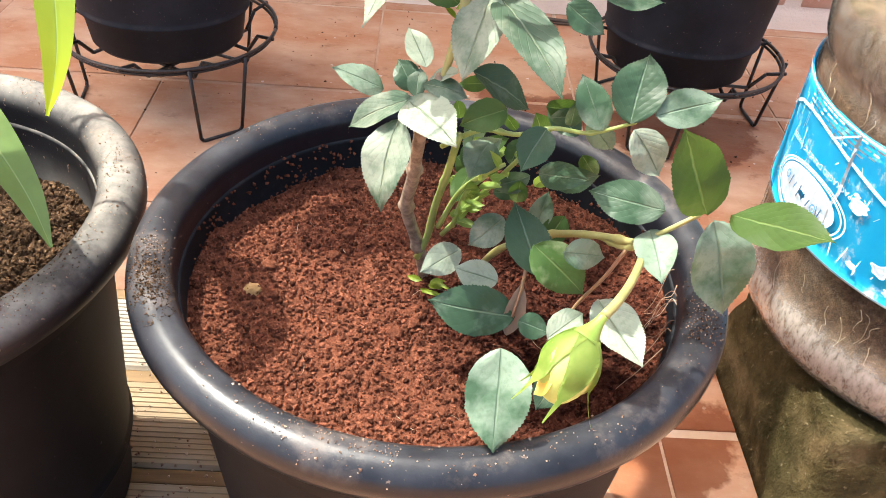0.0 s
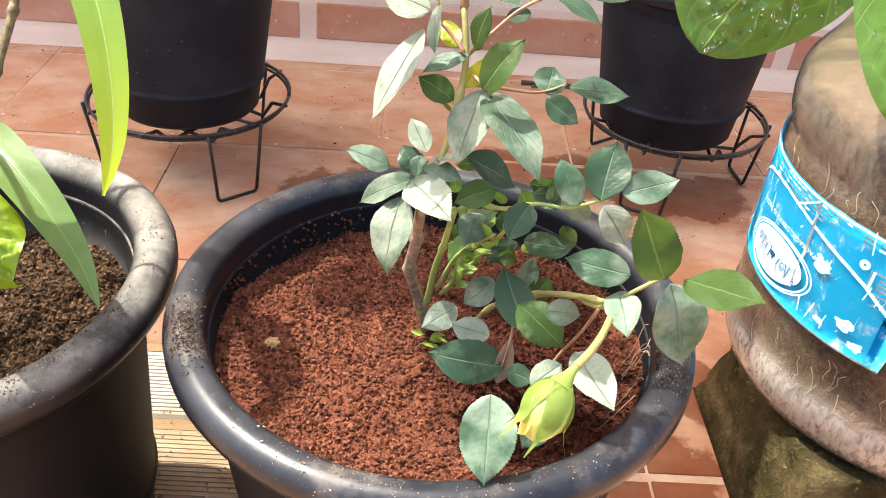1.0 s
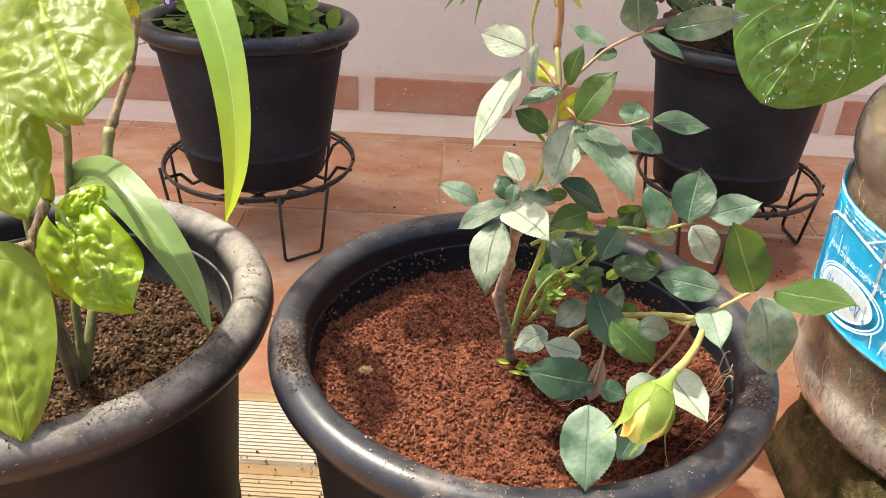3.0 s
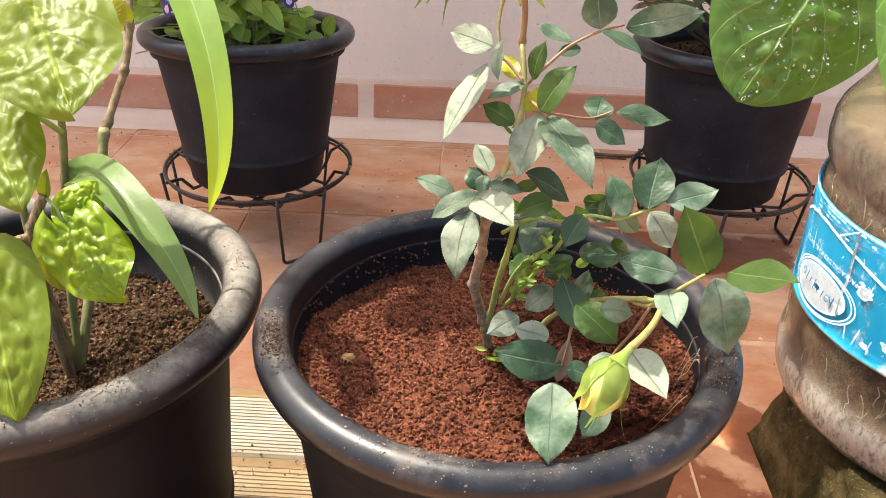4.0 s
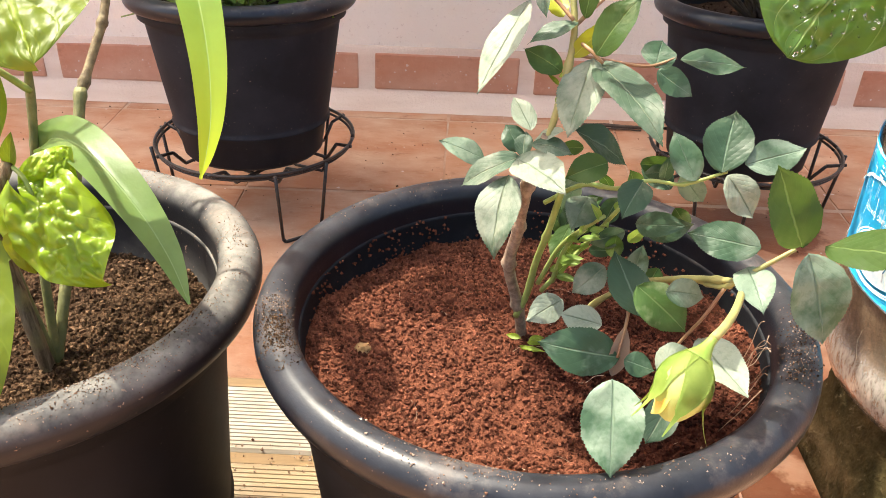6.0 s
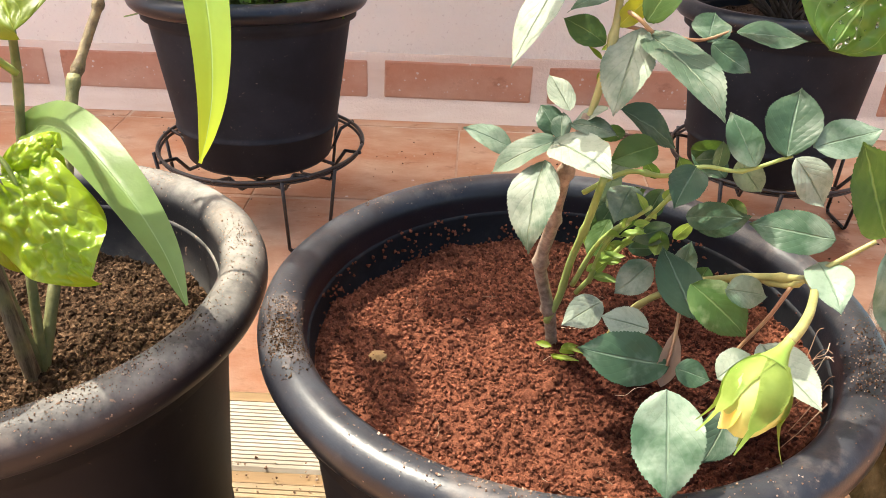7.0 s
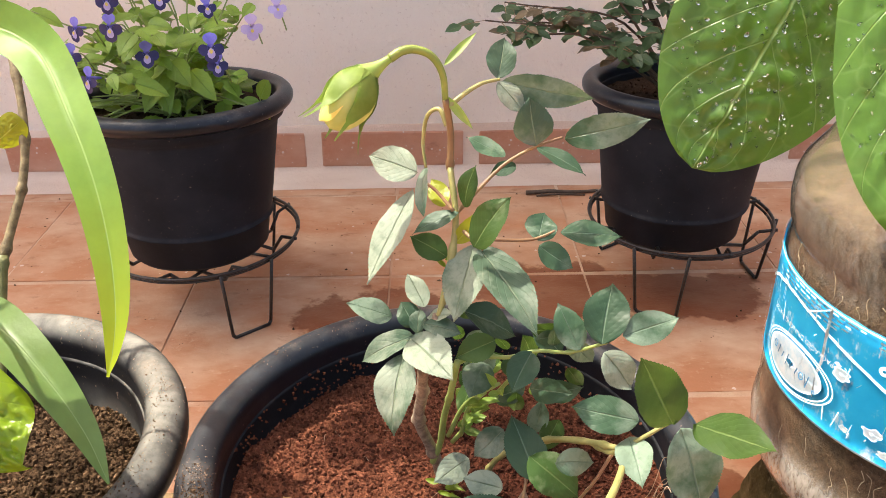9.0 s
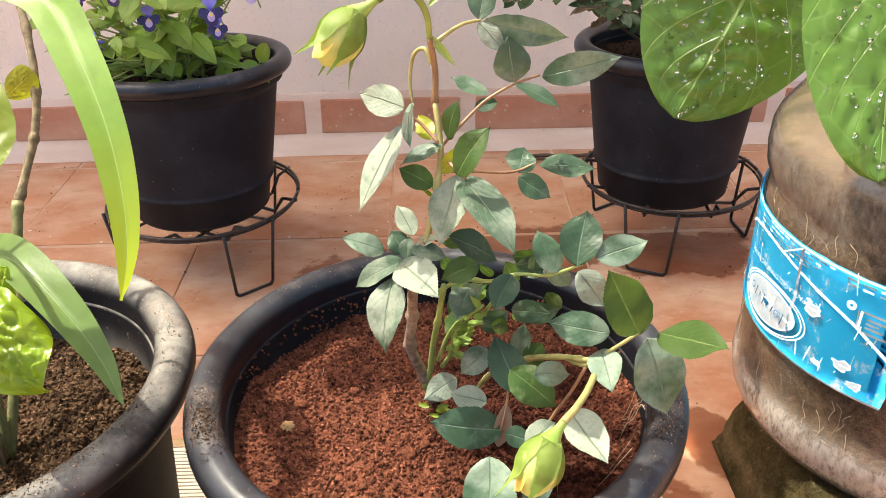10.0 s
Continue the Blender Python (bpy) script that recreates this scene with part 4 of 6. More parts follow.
def stripe(points, half, mat, lift=0.0022, name="print_mark"):
    """A printed line along (degrees, height) points on the jar."""
    p = []
    for (a, za), (b, zb) in zip(points, points[1:]):
        n = max(2, int(abs(b - a)))
        p += [(a + (b - a) * i / n, za + (zb - za) * i / n) for i in range(n)]
    p.append(points[-1])
    rows = [[], []]
    for i, (d, z) in enumerate(p):
        d0, z0 = p[max(i - 1, 0)]
        d1, z1 = p[min(i + 1, len(p) - 1)]
        dx, dz = radians(d1 - d0) * JAR_R, z1 - z0
        L = math.hypot(dx, dz) or 1
        nx, nz = -dz / L * half, dx / L * half
        rows[0].append((d + math.degrees(nx / JAR_R), z + nz))
        rows[1].append((d - math.degrees(nx / JAR_R), z - nz))
    return part(name, jar_patch(rows, lift, 0.0002), mat, label_sheet)


def round_line(deg, z, a, b, lean=0.0, n=48):
    """Points of an oval on the jar: half axes a (round the jar) and b (up it), in metres."""
    return [(deg + math.degrees((a * math.cos(t) + lean * b * math.sin(t)) / JAR_R), z + b * math.sin(t)) for t in [2 * math.pi * i / n for i in range(n + 1)]]


# white sweeping line, a fold worn white across it, the printed borders
stripe([(156, 0.141), (161, 0.149), (167, 0.156), (175, 0.1605), (183, 0.1612), (191, 0.159), (200, 0.1542), (211, 0.1462), (217, 0.1405), (224, 0.130), (228, 0.123)], 0.0011, M_PRINT)
stripe([(197.2, 0.1735), (197.4, 0.156), (197.9, 0.135), (196.6, 0.120)], 0.0012, M_PRINT, 0.0026, "scuff")
stripe([(188.7, 0.1590), (198.0, 0.1738)], 0.0005, M_PRINT, 0.0026, "scuff")
stripe([(129, LAB1 - 0.001), (228, LAB1 - 0.001)], 0.0007, M_PRINT)
stripe([(129, LAB0 + 0.001), (228, LAB0 + 0.001)], 0.0007, M_PRINT)
# the oval badge, a plain shape with a faded scrawl on it
C0, CZ = 186.5, 0.1150
rows = [round_line(C0, CZ, 0.0318 * k / 8, 0.0158 * k / 8, 0.30, 40) for k in range(1, 9)]
part("badge", jar_patch(rows, 0.0030, 0.0002), M_PRINT, label_sheet, "white oval badge")
for grow in (1.14, 1.24):
    stripe(round_line(C0 + 0.4, CZ - 0.0008, 0.0318 * grow, 0.0158 * grow, 0.30), 0.00055, M_PRINT, 0.0026)
# the scrawl: thin slanting strokes and small rings
for k, h in enumerate((0.0095, 0.0, 0.0055, 0.0052, 0.0090, 0.0050, 0.0075, 0.0)):
    d, z = C0 + 8.6 - 2.45 * k, CZ - 0.0012 + 0.0004 * k
    if h:
        stripe([(d + 0.5, z + h * 0.55), (d - 0.3, z - h * 0.5)], 0.00048, M_PRINT_BLUE, 0.0038)
        if k in (0, 3):
            stripe([(d - 1.3, z + h * 0.5), (d - 0.2, z - h * 0.5)], 0.00040, M_PRINT_BLUE, 0.0038)
    else:
        stripe(round_line(d, z + 0.0004, 0.0022, 0.0026, 0.1, 14), 0.00042, M_PRINT_BLUE, 0.0038)
stripe(round_line(C0 + 11.6, CZ - 0.004, 0.0011, 0.0012, 0, 12), 0.0004, M_PRINT_BLUE, 0.0038)
# small unreadable lines of print, a ring of recycling marks, a certification box
for k in range(4):
    d0 = 173.0
    while d0 < 207 - 2.5 * k:
        w = rnd(1.2, 3.6)
        stripe([(d0, 0.1712 - 0.0031 * k), (d0 + w, 0.1712 - 0.0031 * k)], 0.00055, M_PRINT)
        d0 += w + rnd(0.5, 0.9)
for k in range(2):
    for j in range(3):
        stripe([(212 + 4.4 * j, 0.1702 - 0.0034 * k), (212 + 4.4 * j + rnd(2.4, 3.7), 0.1702 - 0.0034 * k)], 0.0007, M_PRINT)
stripe(round_line(214.7, 0.1535, 0.0022, 0.0022, 0, 14), 0.0011, M_PRINT)
for q in ([(217.6, 0.1385), (225.5, 0.1385)], [(217.6, 0.1525), (225.5, 0.1525)], [(217.6, 0.1385), (217.7, 0.1525)], [(225.5, 0.1385), (225.6, 0.1525)], [(219.2, 0.1425), (223.9, 0.1425)], [(219.2, 0.1455), (222.6, 0.1455)], [(219.2, 0.1485), (223.9, 0.1485)]):
    stripe(q, 0.0008, M_PRINT)
# patches where the colour has worn off
for deg, z, a in ((204.6, 0.1365, 0.0055), (203.0, 0.1415, 0.0020), (216.0, 0.1090, 0.0050), (220.5, 0.0985, 0.0040), (209.0, 0.1010, 0.0028)):
    rows = []
    for f in (0.05, 0.35, 0.7, 1.0):
        ring = []
        for i in range(29):
            t = 2 * math.pi * (i % 28) / 28
            k = f * a * (1 + 0.55 * noise.noise((math.cos(t) * 1.8 + deg, math.sin(t) * 1.8, z * 90)))
            ring.append((deg + math.degrees(1.25 * k * math.cos(t) / JAR_R), z + 0.8 * k * math.sin(t)))
        rows.append(ring)
    part("scuff", jar_patch(rows, 0.0028, 0.0002), M_PRINT, label_sheet)
# worn scratches
for i in range(46):
    d, z = rnd(150, 225), rnd(LAB0 + 0.006, LAB1 - 0.004)
    stripe([(d, z), (d + rnd(-1.2, 1.2), z + rnd(-0.016, 0.016))], rnd(0.00015, 0.00045), M_PRINT, 0.0030, "scratch")


def jar_words(text, deg, z, size):
    """Words lettered upside down round the jar."""
    cu = bpy.data.curves.new("words", 'FONT')
    cu.body, cu.size, cu.extrude = text, size, 0.0
    cu.align_x = 'CENTER'
    cu.resolution_u = 2
    tmp = bpy.data.objects.new("words", cu)
    me = bpy.data.meshes.new_from_object(tmp)
    bpy.data.objects.remove(tmp)
    for v in me.vertices:
        x, y = -v.co.x, -v.co.y
        v.co = on_jar(deg + math.degrees(x / JAR_R), z + y - 0.16 * x * x / JAR_R, 0.0026)
    me.materials.append(M_PRINT)
    return part("lettering", me, M_PRINT, label_sheet)


jar_words("PACKAGED DRINKING WATER", 186.5, 0.1412, 0.0052)
# roots against the wall
for i in range(34):
    d, z = rnd(150, 270), random.choice((rnd(0.03, 0.085), rnd(0.178, 0.20), rnd(0.05, 0.085)))
    pts = []
    for k in range(5):
        pts.append(on_jar(d, z, -0.0014))
        d += rnd(-1.6, 1.6)
        z = min(0.212, max(0.012, z - rnd(0.001, 0.009)))
    part("root", tube(pts, rnd(0.0002, 0.00042), 0.00015, n=4, steps=5), M_ROOT, jar)

# mossy block under the jar
bm = bmesh.new()
bmesh.ops.create_cube(bm, size=1)
bmesh.ops.subdivide_edges(bm, edges=bm.edges[:], cuts=16, use_grid_fill=True)
for v in bm.verts:
    c = v.co * 2
    x, y, z = c.x, c.y, c.z
    k = 0.16
    rr = max(0.0, max(abs(x), abs(y)) - (1 - k)) + max(0.0, abs(z) - (1 - k))
    low = (1 - z) / 2
    v.co = Vector((0.392 + (0.115 + 0.016 * low) * x, 0.405 + (0.075 + 0.030 * low) * y, 0.047 + 0.047 * z))
    q = v.co * 1.0
    n3 = Vector((noise.noise(q * 18), noise.noise(q * 18 + Vector((5, 0, 0))), noise.noise(q * 18 + Vector((0, 9, 0)))))
    f = 0.010 if z > -0.99 else 0.0
    v.co += n3 * f * 0.7 + Vector((noise.noise(q * 70), noise.noise(q * 70 + Vector((3, 1, 2))), 0)) * 0.004 * (1 if z > -0.99 else 0)
    v.co.z = min(v.co.z, 0.0945)
tagged(part("stone_block", bm, M_STONE), "rough mossy brown stone block under the water jar", "stone block")

# ---- ribbed wooden boards under the pots ----
deck = thing("wooden_pallet", "weathered ribbed wooden boards lying under the big pots", "pallet")


def board(x0, x1, y0, y1, z1, seed):
    bm = bmesh.new()
    lip = y1 - 0.0115                      # a smooth step along the far edge, where the next board hooks in
    n = int((lip - y0) / 0.0043)
    prof = [(y0, 0.002), (y0, z1 - 0.0025)]
    for i in range(n):
        a = y0 + 0.002 + (lip - y0 - 0.004) * i / n
        b = y0 + 0.002 + (lip - y0 - 0.004) * (i + 1) / n
        prof += [(a + (b - a) * 0.10, z1), (a + (b - a) * 0.72, z1), (a + (b - a) * 0.80, z1 - 0.0008), (b, z1 - 0.0008)]
    prof += [(lip - 0.001, z1 - 0.0006), (lip, z1 - 0.0016), (lip, 0.002)]
    m = 14
    rings = []
    for j in range(m + 1):
        x = x0 + (x1 - x0) * j / m
        w = 0.0012 * noise.noise((x * 3, seed, 0))
        rings.append([bm.verts.new((x, y + w, z)) for y, z in prof])
    k = len(prof)
    for a, b in zip(rings, rings[1:]):
        for i in range(k):
            bm.faces.new((a[i], a[(i + 1) % k], b[(i + 1) % k], b[i]))
    bm.faces.new(rings[0])
    bm.faces.new(rings[-1][::-1])
    bmesh.ops.recalc_face_normals(bm, faces=bm.faces)
    part("board", bm, M_WOOD_GREY if seed == 0 else M_WOOD, deck, "sun-bleached ribbed board" if seed == 0 else "", smooth=False)
    bm = bmesh.new()
    box(bm, x0 + 0.001, x1 - 0.001, lip + 0.0002, y1, 0.002, z1 - 0.0014, 0.0012)
    part("edge_strip", bm, M_WOOD_DARK, deck, "smooth brown edge strip", smooth=False)


for i, (y0, y1) in enumerate(((0.4265, 0.5125), (0.3410, 0.4255), (0.2555, 0.3400), (0.1700, 0.2545))):
    board(-0.62, 0.128 + rnd(-0.004, 0.004), y0, y1, 0.020 - 0.0004 * i, i * 3.3)
for x in (-0.5, -0.12, 0.09):
    bm = bmesh.new()
    box(bm, x - 0.03, x + 0.03, 0.15, 0.50, 0.0, 0.0024, 0.0006)
    part("batten", bm, M_WOOD, deck, smooth=False)

# ---- leaves ----
def leaf_mesh(L, W, mat, fold=0.25, droop=0.12, serrate=0.0, wave=0.0, widest=0.42, blunt=0.9, nu=8, nv=14, pucker=0.0, lobes=0.0, seed=0.0, point=None, twist=0.0, blister=1.0, tip_round=0.80):
    """A leaf blade along +y from its stalk, upper face +z, with a fold at the midrib; uv across and along."""
    bm = bmesh.new()
    uv = bm.loops.layers.uv.new("UVMap")
    grid = []
    for j in range(nv + 1):
        v = j / nv
        s = v ** (math.log(0.5) / math.log(widest))
        w = W * 0.5 * max(0.0, math.sin(math.pi * min(1.0, s))) ** (point if point and s > 0.5 else blunt)
        if lobes:
            w = W * 0.5 * (max(0.0, 1 - ((v - 0.30) / 0.70) ** 2) ** tip_round if v > 0.30 else max(0.0, 1 - ((0.30 - v) / 0.30) ** 2.6) ** 0.5)
        row = []
        for i in range(nu + 1):
            u = 2 * i / nu - 1
            edge = 1 + (serrate * (0.5 if j % 2 else -0.5) if abs(u) == 1 else 0)
            x = u * w * edge
            y = L * v - (L * serrate * 0.25 if abs(u) == 1 and j % 2 else 0)
            if lobes:
                y -= lobes * L * abs(u) ** 1.5 * max(0.0, 1 - v * 2.2)
            z = fold * abs(x) - droop * L * (v * v) + wave * W * math.sin(v * 9 + seed + (2.0 if u > 0 else 0)) * abs(u)
            if pucker:
                q = Vector((x * 2 / W * 2.2 * blister + seed, v * 4.5 * blister, seed))
                z += pucker * W * (abs(noise.noise(q)) + 0.5 * abs(noise.noise(q * 2.3))) * (1 - abs(u) ** 4)
            if twist:
                a = twist * (v - 0.3)
                x, z = x * math.cos(a) - z * math.sin(a), x * math.sin(a) + z * math.cos(a)
            row.append(bm.verts.new((x, y, z)))
        grid.append(row)
    for j in range(nv):
        for i in range(nu):
            q = (grid[j][i], grid[j][i + 1], grid[j + 1][i + 1], grid[j + 1][i])
            f = bm.faces.new(q)
            for lp, (a, b) in zip(f.loops, ((i, j), (i + 1, j), (i + 1, j + 1), (i, j + 1))):
                lp[uv].uv = (a / nu, b / nv)
    bmesh.ops.remove_doubles(bm, verts=bm.verts, dist=1e-6)
    return mesh_of(bm, mat)


def leaf_pose(base, tip, face=None, roll=0.0):
    """The pose of a leaf from its stalk to its tip, upper side turned towards face."""
    y = (Vector(tip) - Vector(base)).normalized()
    f = Vector(face if face is not None else (-0.15, -0.55, 0.8))
    z = f - y * f.dot(y)
    if z.length < 0.1:
        z = Vector((0, -0.9, 0.3)) - y * Vector((0, -0.9, 0.3)).dot(y)
    z.normalize()
    x = y.cross(z)
    m = Matrix((x, y, z)).transposed().to_4x4()
    m.translation = Vector(base)
    return m @ pose(0, 0, 0, 0, roll, 0)


def add_leaf(plant, base, tip, width, mat, roll=0.0, face=None, name="leaf", label="", **kw):
    L = (Vector(tip) - Vector(base)).length * 1.03
    ob = part(name, leaf_mesh(L, width, mat, seed=rnd(0, 9), **kw), mat, plant, label)
    ob.matrix_basis = leaf_pose(base, tip, face, roll)
    return ob


def leaflet_mesh(L, W, mat, fold, arch, curl, seed):
    """A toothed oval rose leaflet along +y, arched, folded along the midrib, quilted between its side veins."""
    bm = bmesh.new()
    uv = bm.loops.layers.uv.new("UVMap")
    nu, nv, widest = 10, 56, 0.43 + 0.05 * noise.noise((seed, 3, 1))
    grid = []
    for j in range(nv + 1):
        v = j / nv
        k = (widest - v) / widest if v < widest else (v - widest) / (1 - widest)
        w = W * 0.5 * max(0.0, 1 - k ** 2.0) ** (0.62 if v < widest else 0.80 + 0.55 * k * k)
        row = []
        for i in range(nu + 1):
            u = 2 * i / nu - 1
            rim = abs(u) == 1
            x = u * w * (1 + ((0.020 if j % 2 else -0.016) + 0.05 * noise.noise((seed + u, v * 11, 4))) * rim) + 0.03 * W * math.sin(3 * v + seed)
            y = L * (v + (0.012 if rim and j % 2 else 0.0))
            vein = abs(math.sin(math.pi * 7 * (v - 0.45 * abs(u))))
            z = fold * abs(u) * w + arch * L * 4 * v * (1 - v) - curl * L * max(0.0, v - 0.7) ** 2
            z += 0.020 * W * vein * (1 - abs(u) ** 3) + 0.05 * W * abs(u) * math.sin(v * 8 + seed + (2.2 if u > 0 else 0)) + 0.03 * W * noise.noise((u * 2 + seed, v * 5, seed))
            row.append(bm.verts.new((x, y, z)))
        grid.append(row)
    for j in range(nv):
        for i in range(nu):
            f = bm.faces.new((grid[j][i], grid[j][i + 1], grid[j + 1][i + 1], grid[j + 1][i]))
            for lp, (a, b) in zip(f.loops, ((i, j), (i + 1, j), (i + 1, j + 1), (i, j + 1))):
                lp[uv].uv = (a / nu, b / nv)
    bmesh.ops.remove_doubles(bm, verts=bm.verts, dist=1e-6)
    return mesh_of(bm, mat)


ROSE_FACE = (-0.08, -0.87, 0.48)


def leaflet(base, tip, width, mat, roll=0.0, label=""):
    L = (Vector(tip) - Vector(base)).length
    me = leaflet_mesh(L, width, mat, rnd(0.04, 0.30), rnd(-0.02, 0.07), rnd(0.0, 0.6), rnd(0, 50))
    ob = part("leaf", me, mat, rose, label)
    ob.matrix_basis = leaf_pose(base, tip, ROSE_FACE, roll)
    return ob


P, D, G = M_ROSE_PALE, M_ROSE, M_ROSE_GREEN

# ---- the rose ----
rose = thing("rose_plant", "young rose plant with dusty grey-green leaves and two drooping yellow buds", "rose plant")
part("stem", tube([(0.011, 0.308, 0.222), (0.007, 0.301, 0.250), (0.000, 0.291, 0.280), (0.002, 0.281, 0.305), (0.004, 0.270, 0.333), (0.010, 0.270, 0.355)], 0.0029, 0.0024, n=12, steps=10, rough=0.14, knots=(0.22, 0.42, 0.62, 0.8)), M_STEM_BROWN, rose, "brown woody main stem")
part("shoot", tube([(0.010, 0.270, 0.352), (0.014, 0.274, 0.370), (0.018, 0.284, 0.392), (0.016, 0.296, 0.412)], 0.0015, 0.0013, n=8, knots=(0.5,)), M_STEM_YELLOW, rose, "yellow-green shoot")
part("shoot", tube([(0.016, 0.296, 0.410), (0.0165, 0.298, 0.425), (0.0145, 0.298, 0.440)], 0.0014, 0.0014, n=8, knots=(0.08,)), M_STEM_RED2, rose, "reddish brown shoot")
part("shoot", tube([(0.0145, 0.298, 0.4395), (0.0135, 0.298, 0.450), (0.0095, 0.297, 0.4575), (0.0035, 0.2965, 0.4605), (-0.002, 0.295, 0.4605), (-0.0068, 0.2937, 0.4580)], 0.0013, 0.0019, n=12), M_STEM_ARCH, rose, "green arching bud stalk")
add_leaf(rose, (0.014, 0.303, 0.452), (0.027, 0.310, 0.464), 0.0034, M_SEPAL, 20, name="stipule", fold=0.4, droop=0.15, nu=4, nv=10)
add_leaf(rose, (0.0145, 0.299, 0.441), (0.025, 0.294, 0.429), 0.0036, M_SEPAL, 20, name="stipule", fold=0.4, droop=0.15, nu=4, nv=10)
part("cane", tube([(0.006, 0.300, 0.246), (0.010, 0.296, 0.262), (0.012, 0.288, 0.285), (0.015, 0.277, 0.308), (0.018, 0.269, 0.332)], 0.0017, 0.0015, n=8, knots=(0.35, 0.7)), M_STEM_GREEN, rose, "green cane")
part("branch", tube([(0.030, 0.300, 0.226), (0.034, 0.288, 0.252), (0.042, 0.274, 0.276), (0.058, 0.261, 0.294), (0.072, 0.246, 0.306), (0.083, 0.231, 0.315)], 0.0015, 0.0013, n=8, rough=0.1, knots=(0.2, 0.35, 0.6, 0.75, 0.9)), M_STEM_YELLOW, rose, "pale yellow branch")
part("branch", tube([(0.058, 0.261, 0.294), (0.072, 0.250, 0.303), (0.079, 0.236, 0.309), (0.083, 0.231, 0.315), (0.089, 0.227, 0.324), (0.099, 0.226, 0.333)], 0.0014, 0.0008, n=8, knots=(0.3, 0.5, 0.75)), M_STEM_YELLOW, rose)
part("branch", tube([(0.083, 0.231, 0.315), (0.081, 0.220, 0.318), (0.075, 0.206, 0.319), (0.068, 0.194, 0.320), (0.0625, 0.1870, 0.3200)], 0.0012, 0.0017, n=12), M_STEM_YELLOW, rose, "pale stalk of the lower bud")
part("branch", tube([(0.012, 0.276, 0.322), (0.026, 0.270, 0.334), (0.040, 0.270, 0.333), (0.052, 0.266, 0.339), (0.066, 0.266, 0.338), (0.080, 0.260, 0.347)], 0.0011, 0.0007, n=6, knots=(0.3, 0.55, 0.8)), M_STEM_GREEN, rose)
part("branch", tube([(0.018, 0.289, 0.393), (0.028, 0.294, 0.402), (0.039, 0.301, 0.410), (0.052, 0.305, 0.416), (0.064, 0.308, 0.419)], 0.0009, 0.0006, n=6), M_STEM_RED, rose)
part("branch", tube([(0.020, 0.283, 0.384), (0.034, 0.290, 0.380), (0.051, 0.297, 0.376), (0.063, 0.300, 0.379)], 0.0008, 0.0006, n=6), M_STEM_RED, rose)
part("branch", tube([(0.017, 0.282, 0.398), (0.010, 0.289, 0.404), (0.004, 0.291, 0.408)], 0.0008, 0.0006, n=6), M_STEM_RED, rose)
part("branch", tube([(0.019, 0.284, 0.390), (0.024, 0.277, 0.388), (0.029, 0.274, 0.384)], 0.0009, 0.0007, n=6), M_STEM_RED, rose)
part("branch", tube([(0.015, 0.298, 0.436), (0.021, 0.300, 0.4405), (0.029, 0.306, 0.4435), (0.037, 0.310, 0.444)], 0.0013, 0.0007, n=6), M_STEM_YELLOW, rose)
part("branch", tube([(0.048, 0.250, 0.300), (0.046, 0.240, 0.288), (0.0425, 0.231, 0.276)], 0.0008, 0.0006, n=6), M_STEM_RED, rose)
part("branch", tube([(0.080, 0.234, 0.310), (0.074, 0.232, 0.298), (0.067, 0.233, 0.284), (0.062, 0.230, 0.276)], 0.0008, 0.0006, n=6), M_STEM_RED, rose, "reddish leaf stalk")
part("branch", tube([(0.015, 0.300, 0.428), (0.012, 0.303, 0.434), (0.007, 0.306, 0.430), (0.005, 0.307, 0.418), (0.006, 0.303, 0.408)], 0.0012, 0.0006, n=6), M_STEM_YELLOW, rose, "dry curled side shoot")

leaflet((0.0027, 0.2944, 0.4103), (-0.0182, 0.3036, 0.4136), 0.0151, P, 8)
leaflet((0.0008, 0.2940, 0.4022), (-0.0193, 0.2693, 0.3717), 0.0159, P, 38)
leaflet((0.0061, 0.2882, 0.4144), (0.0055, 0.2666, 0.4026), 0.0073, P, 38)
leaflet((0.0219, 0.2852, 0.3979), (0.0264, 0.2868, 0.4161), 0.0105, G, -38)
leaflet((0.0246, 0.2661, 0.3898), (0.0389, 0.2662, 0.4112), 0.0144, G, -22)
leaflet((0.0192, 0.2825, 0.3967), (-0.0003, 0.2804, 0.3889), 0.0086, D, 38)
leaflet((0.0258, 0.2781, 0.3844), (0.0156, 0.2583, 0.3599), 0.0185, P, 26)
leaflet((0.0277, 0.2778, 0.3828), (0.0469, 0.2357, 0.3684), 0.0180, P, -22)
leaflet((0.0518, 0.3004, 0.4184), (0.0490, 0.3030, 0.4385), 0.0170, P, 14)
leaflet((0.0654, 0.3105, 0.4170), (0.0997, 0.3046, 0.4274), 0.0145, D, 16)
leaflet((0.0518, 0.2966, 0.4191), (0.0708, 0.2852, 0.4121), 0.0088, D, -38)
leaflet((0.0405, 0.3145, 0.4079), (0.0240, 0.3221, 0.4145), 0.0102, D, 38)
leaflet((0.0444, 0.3053, 0.4078), (0.0334, 0.3023, 0.4053), 0.0067, D, 8)
leaflet((0.0537, 0.2974, 0.3755), (0.0585, 0.3074, 0.3838), 0.0144, D, -8)
leaflet((0.0638, 0.2963, 0.3792), (0.0910, 0.2964, 0.3775), 0.0137, D, -38)
leaflet((0.0536, 0.2901, 0.3766), (0.0683, 0.2850, 0.3684), 0.0112, D, -8)
leaflet((0.0042, 0.2809, 0.3524), (-0.0030, 0.2935, 0.3625), 0.0099, P, 16)
leaflet((0.0008, 0.2769, 0.3452), (-0.0065, 0.2847, 0.3530), 0.0103, D, 8)
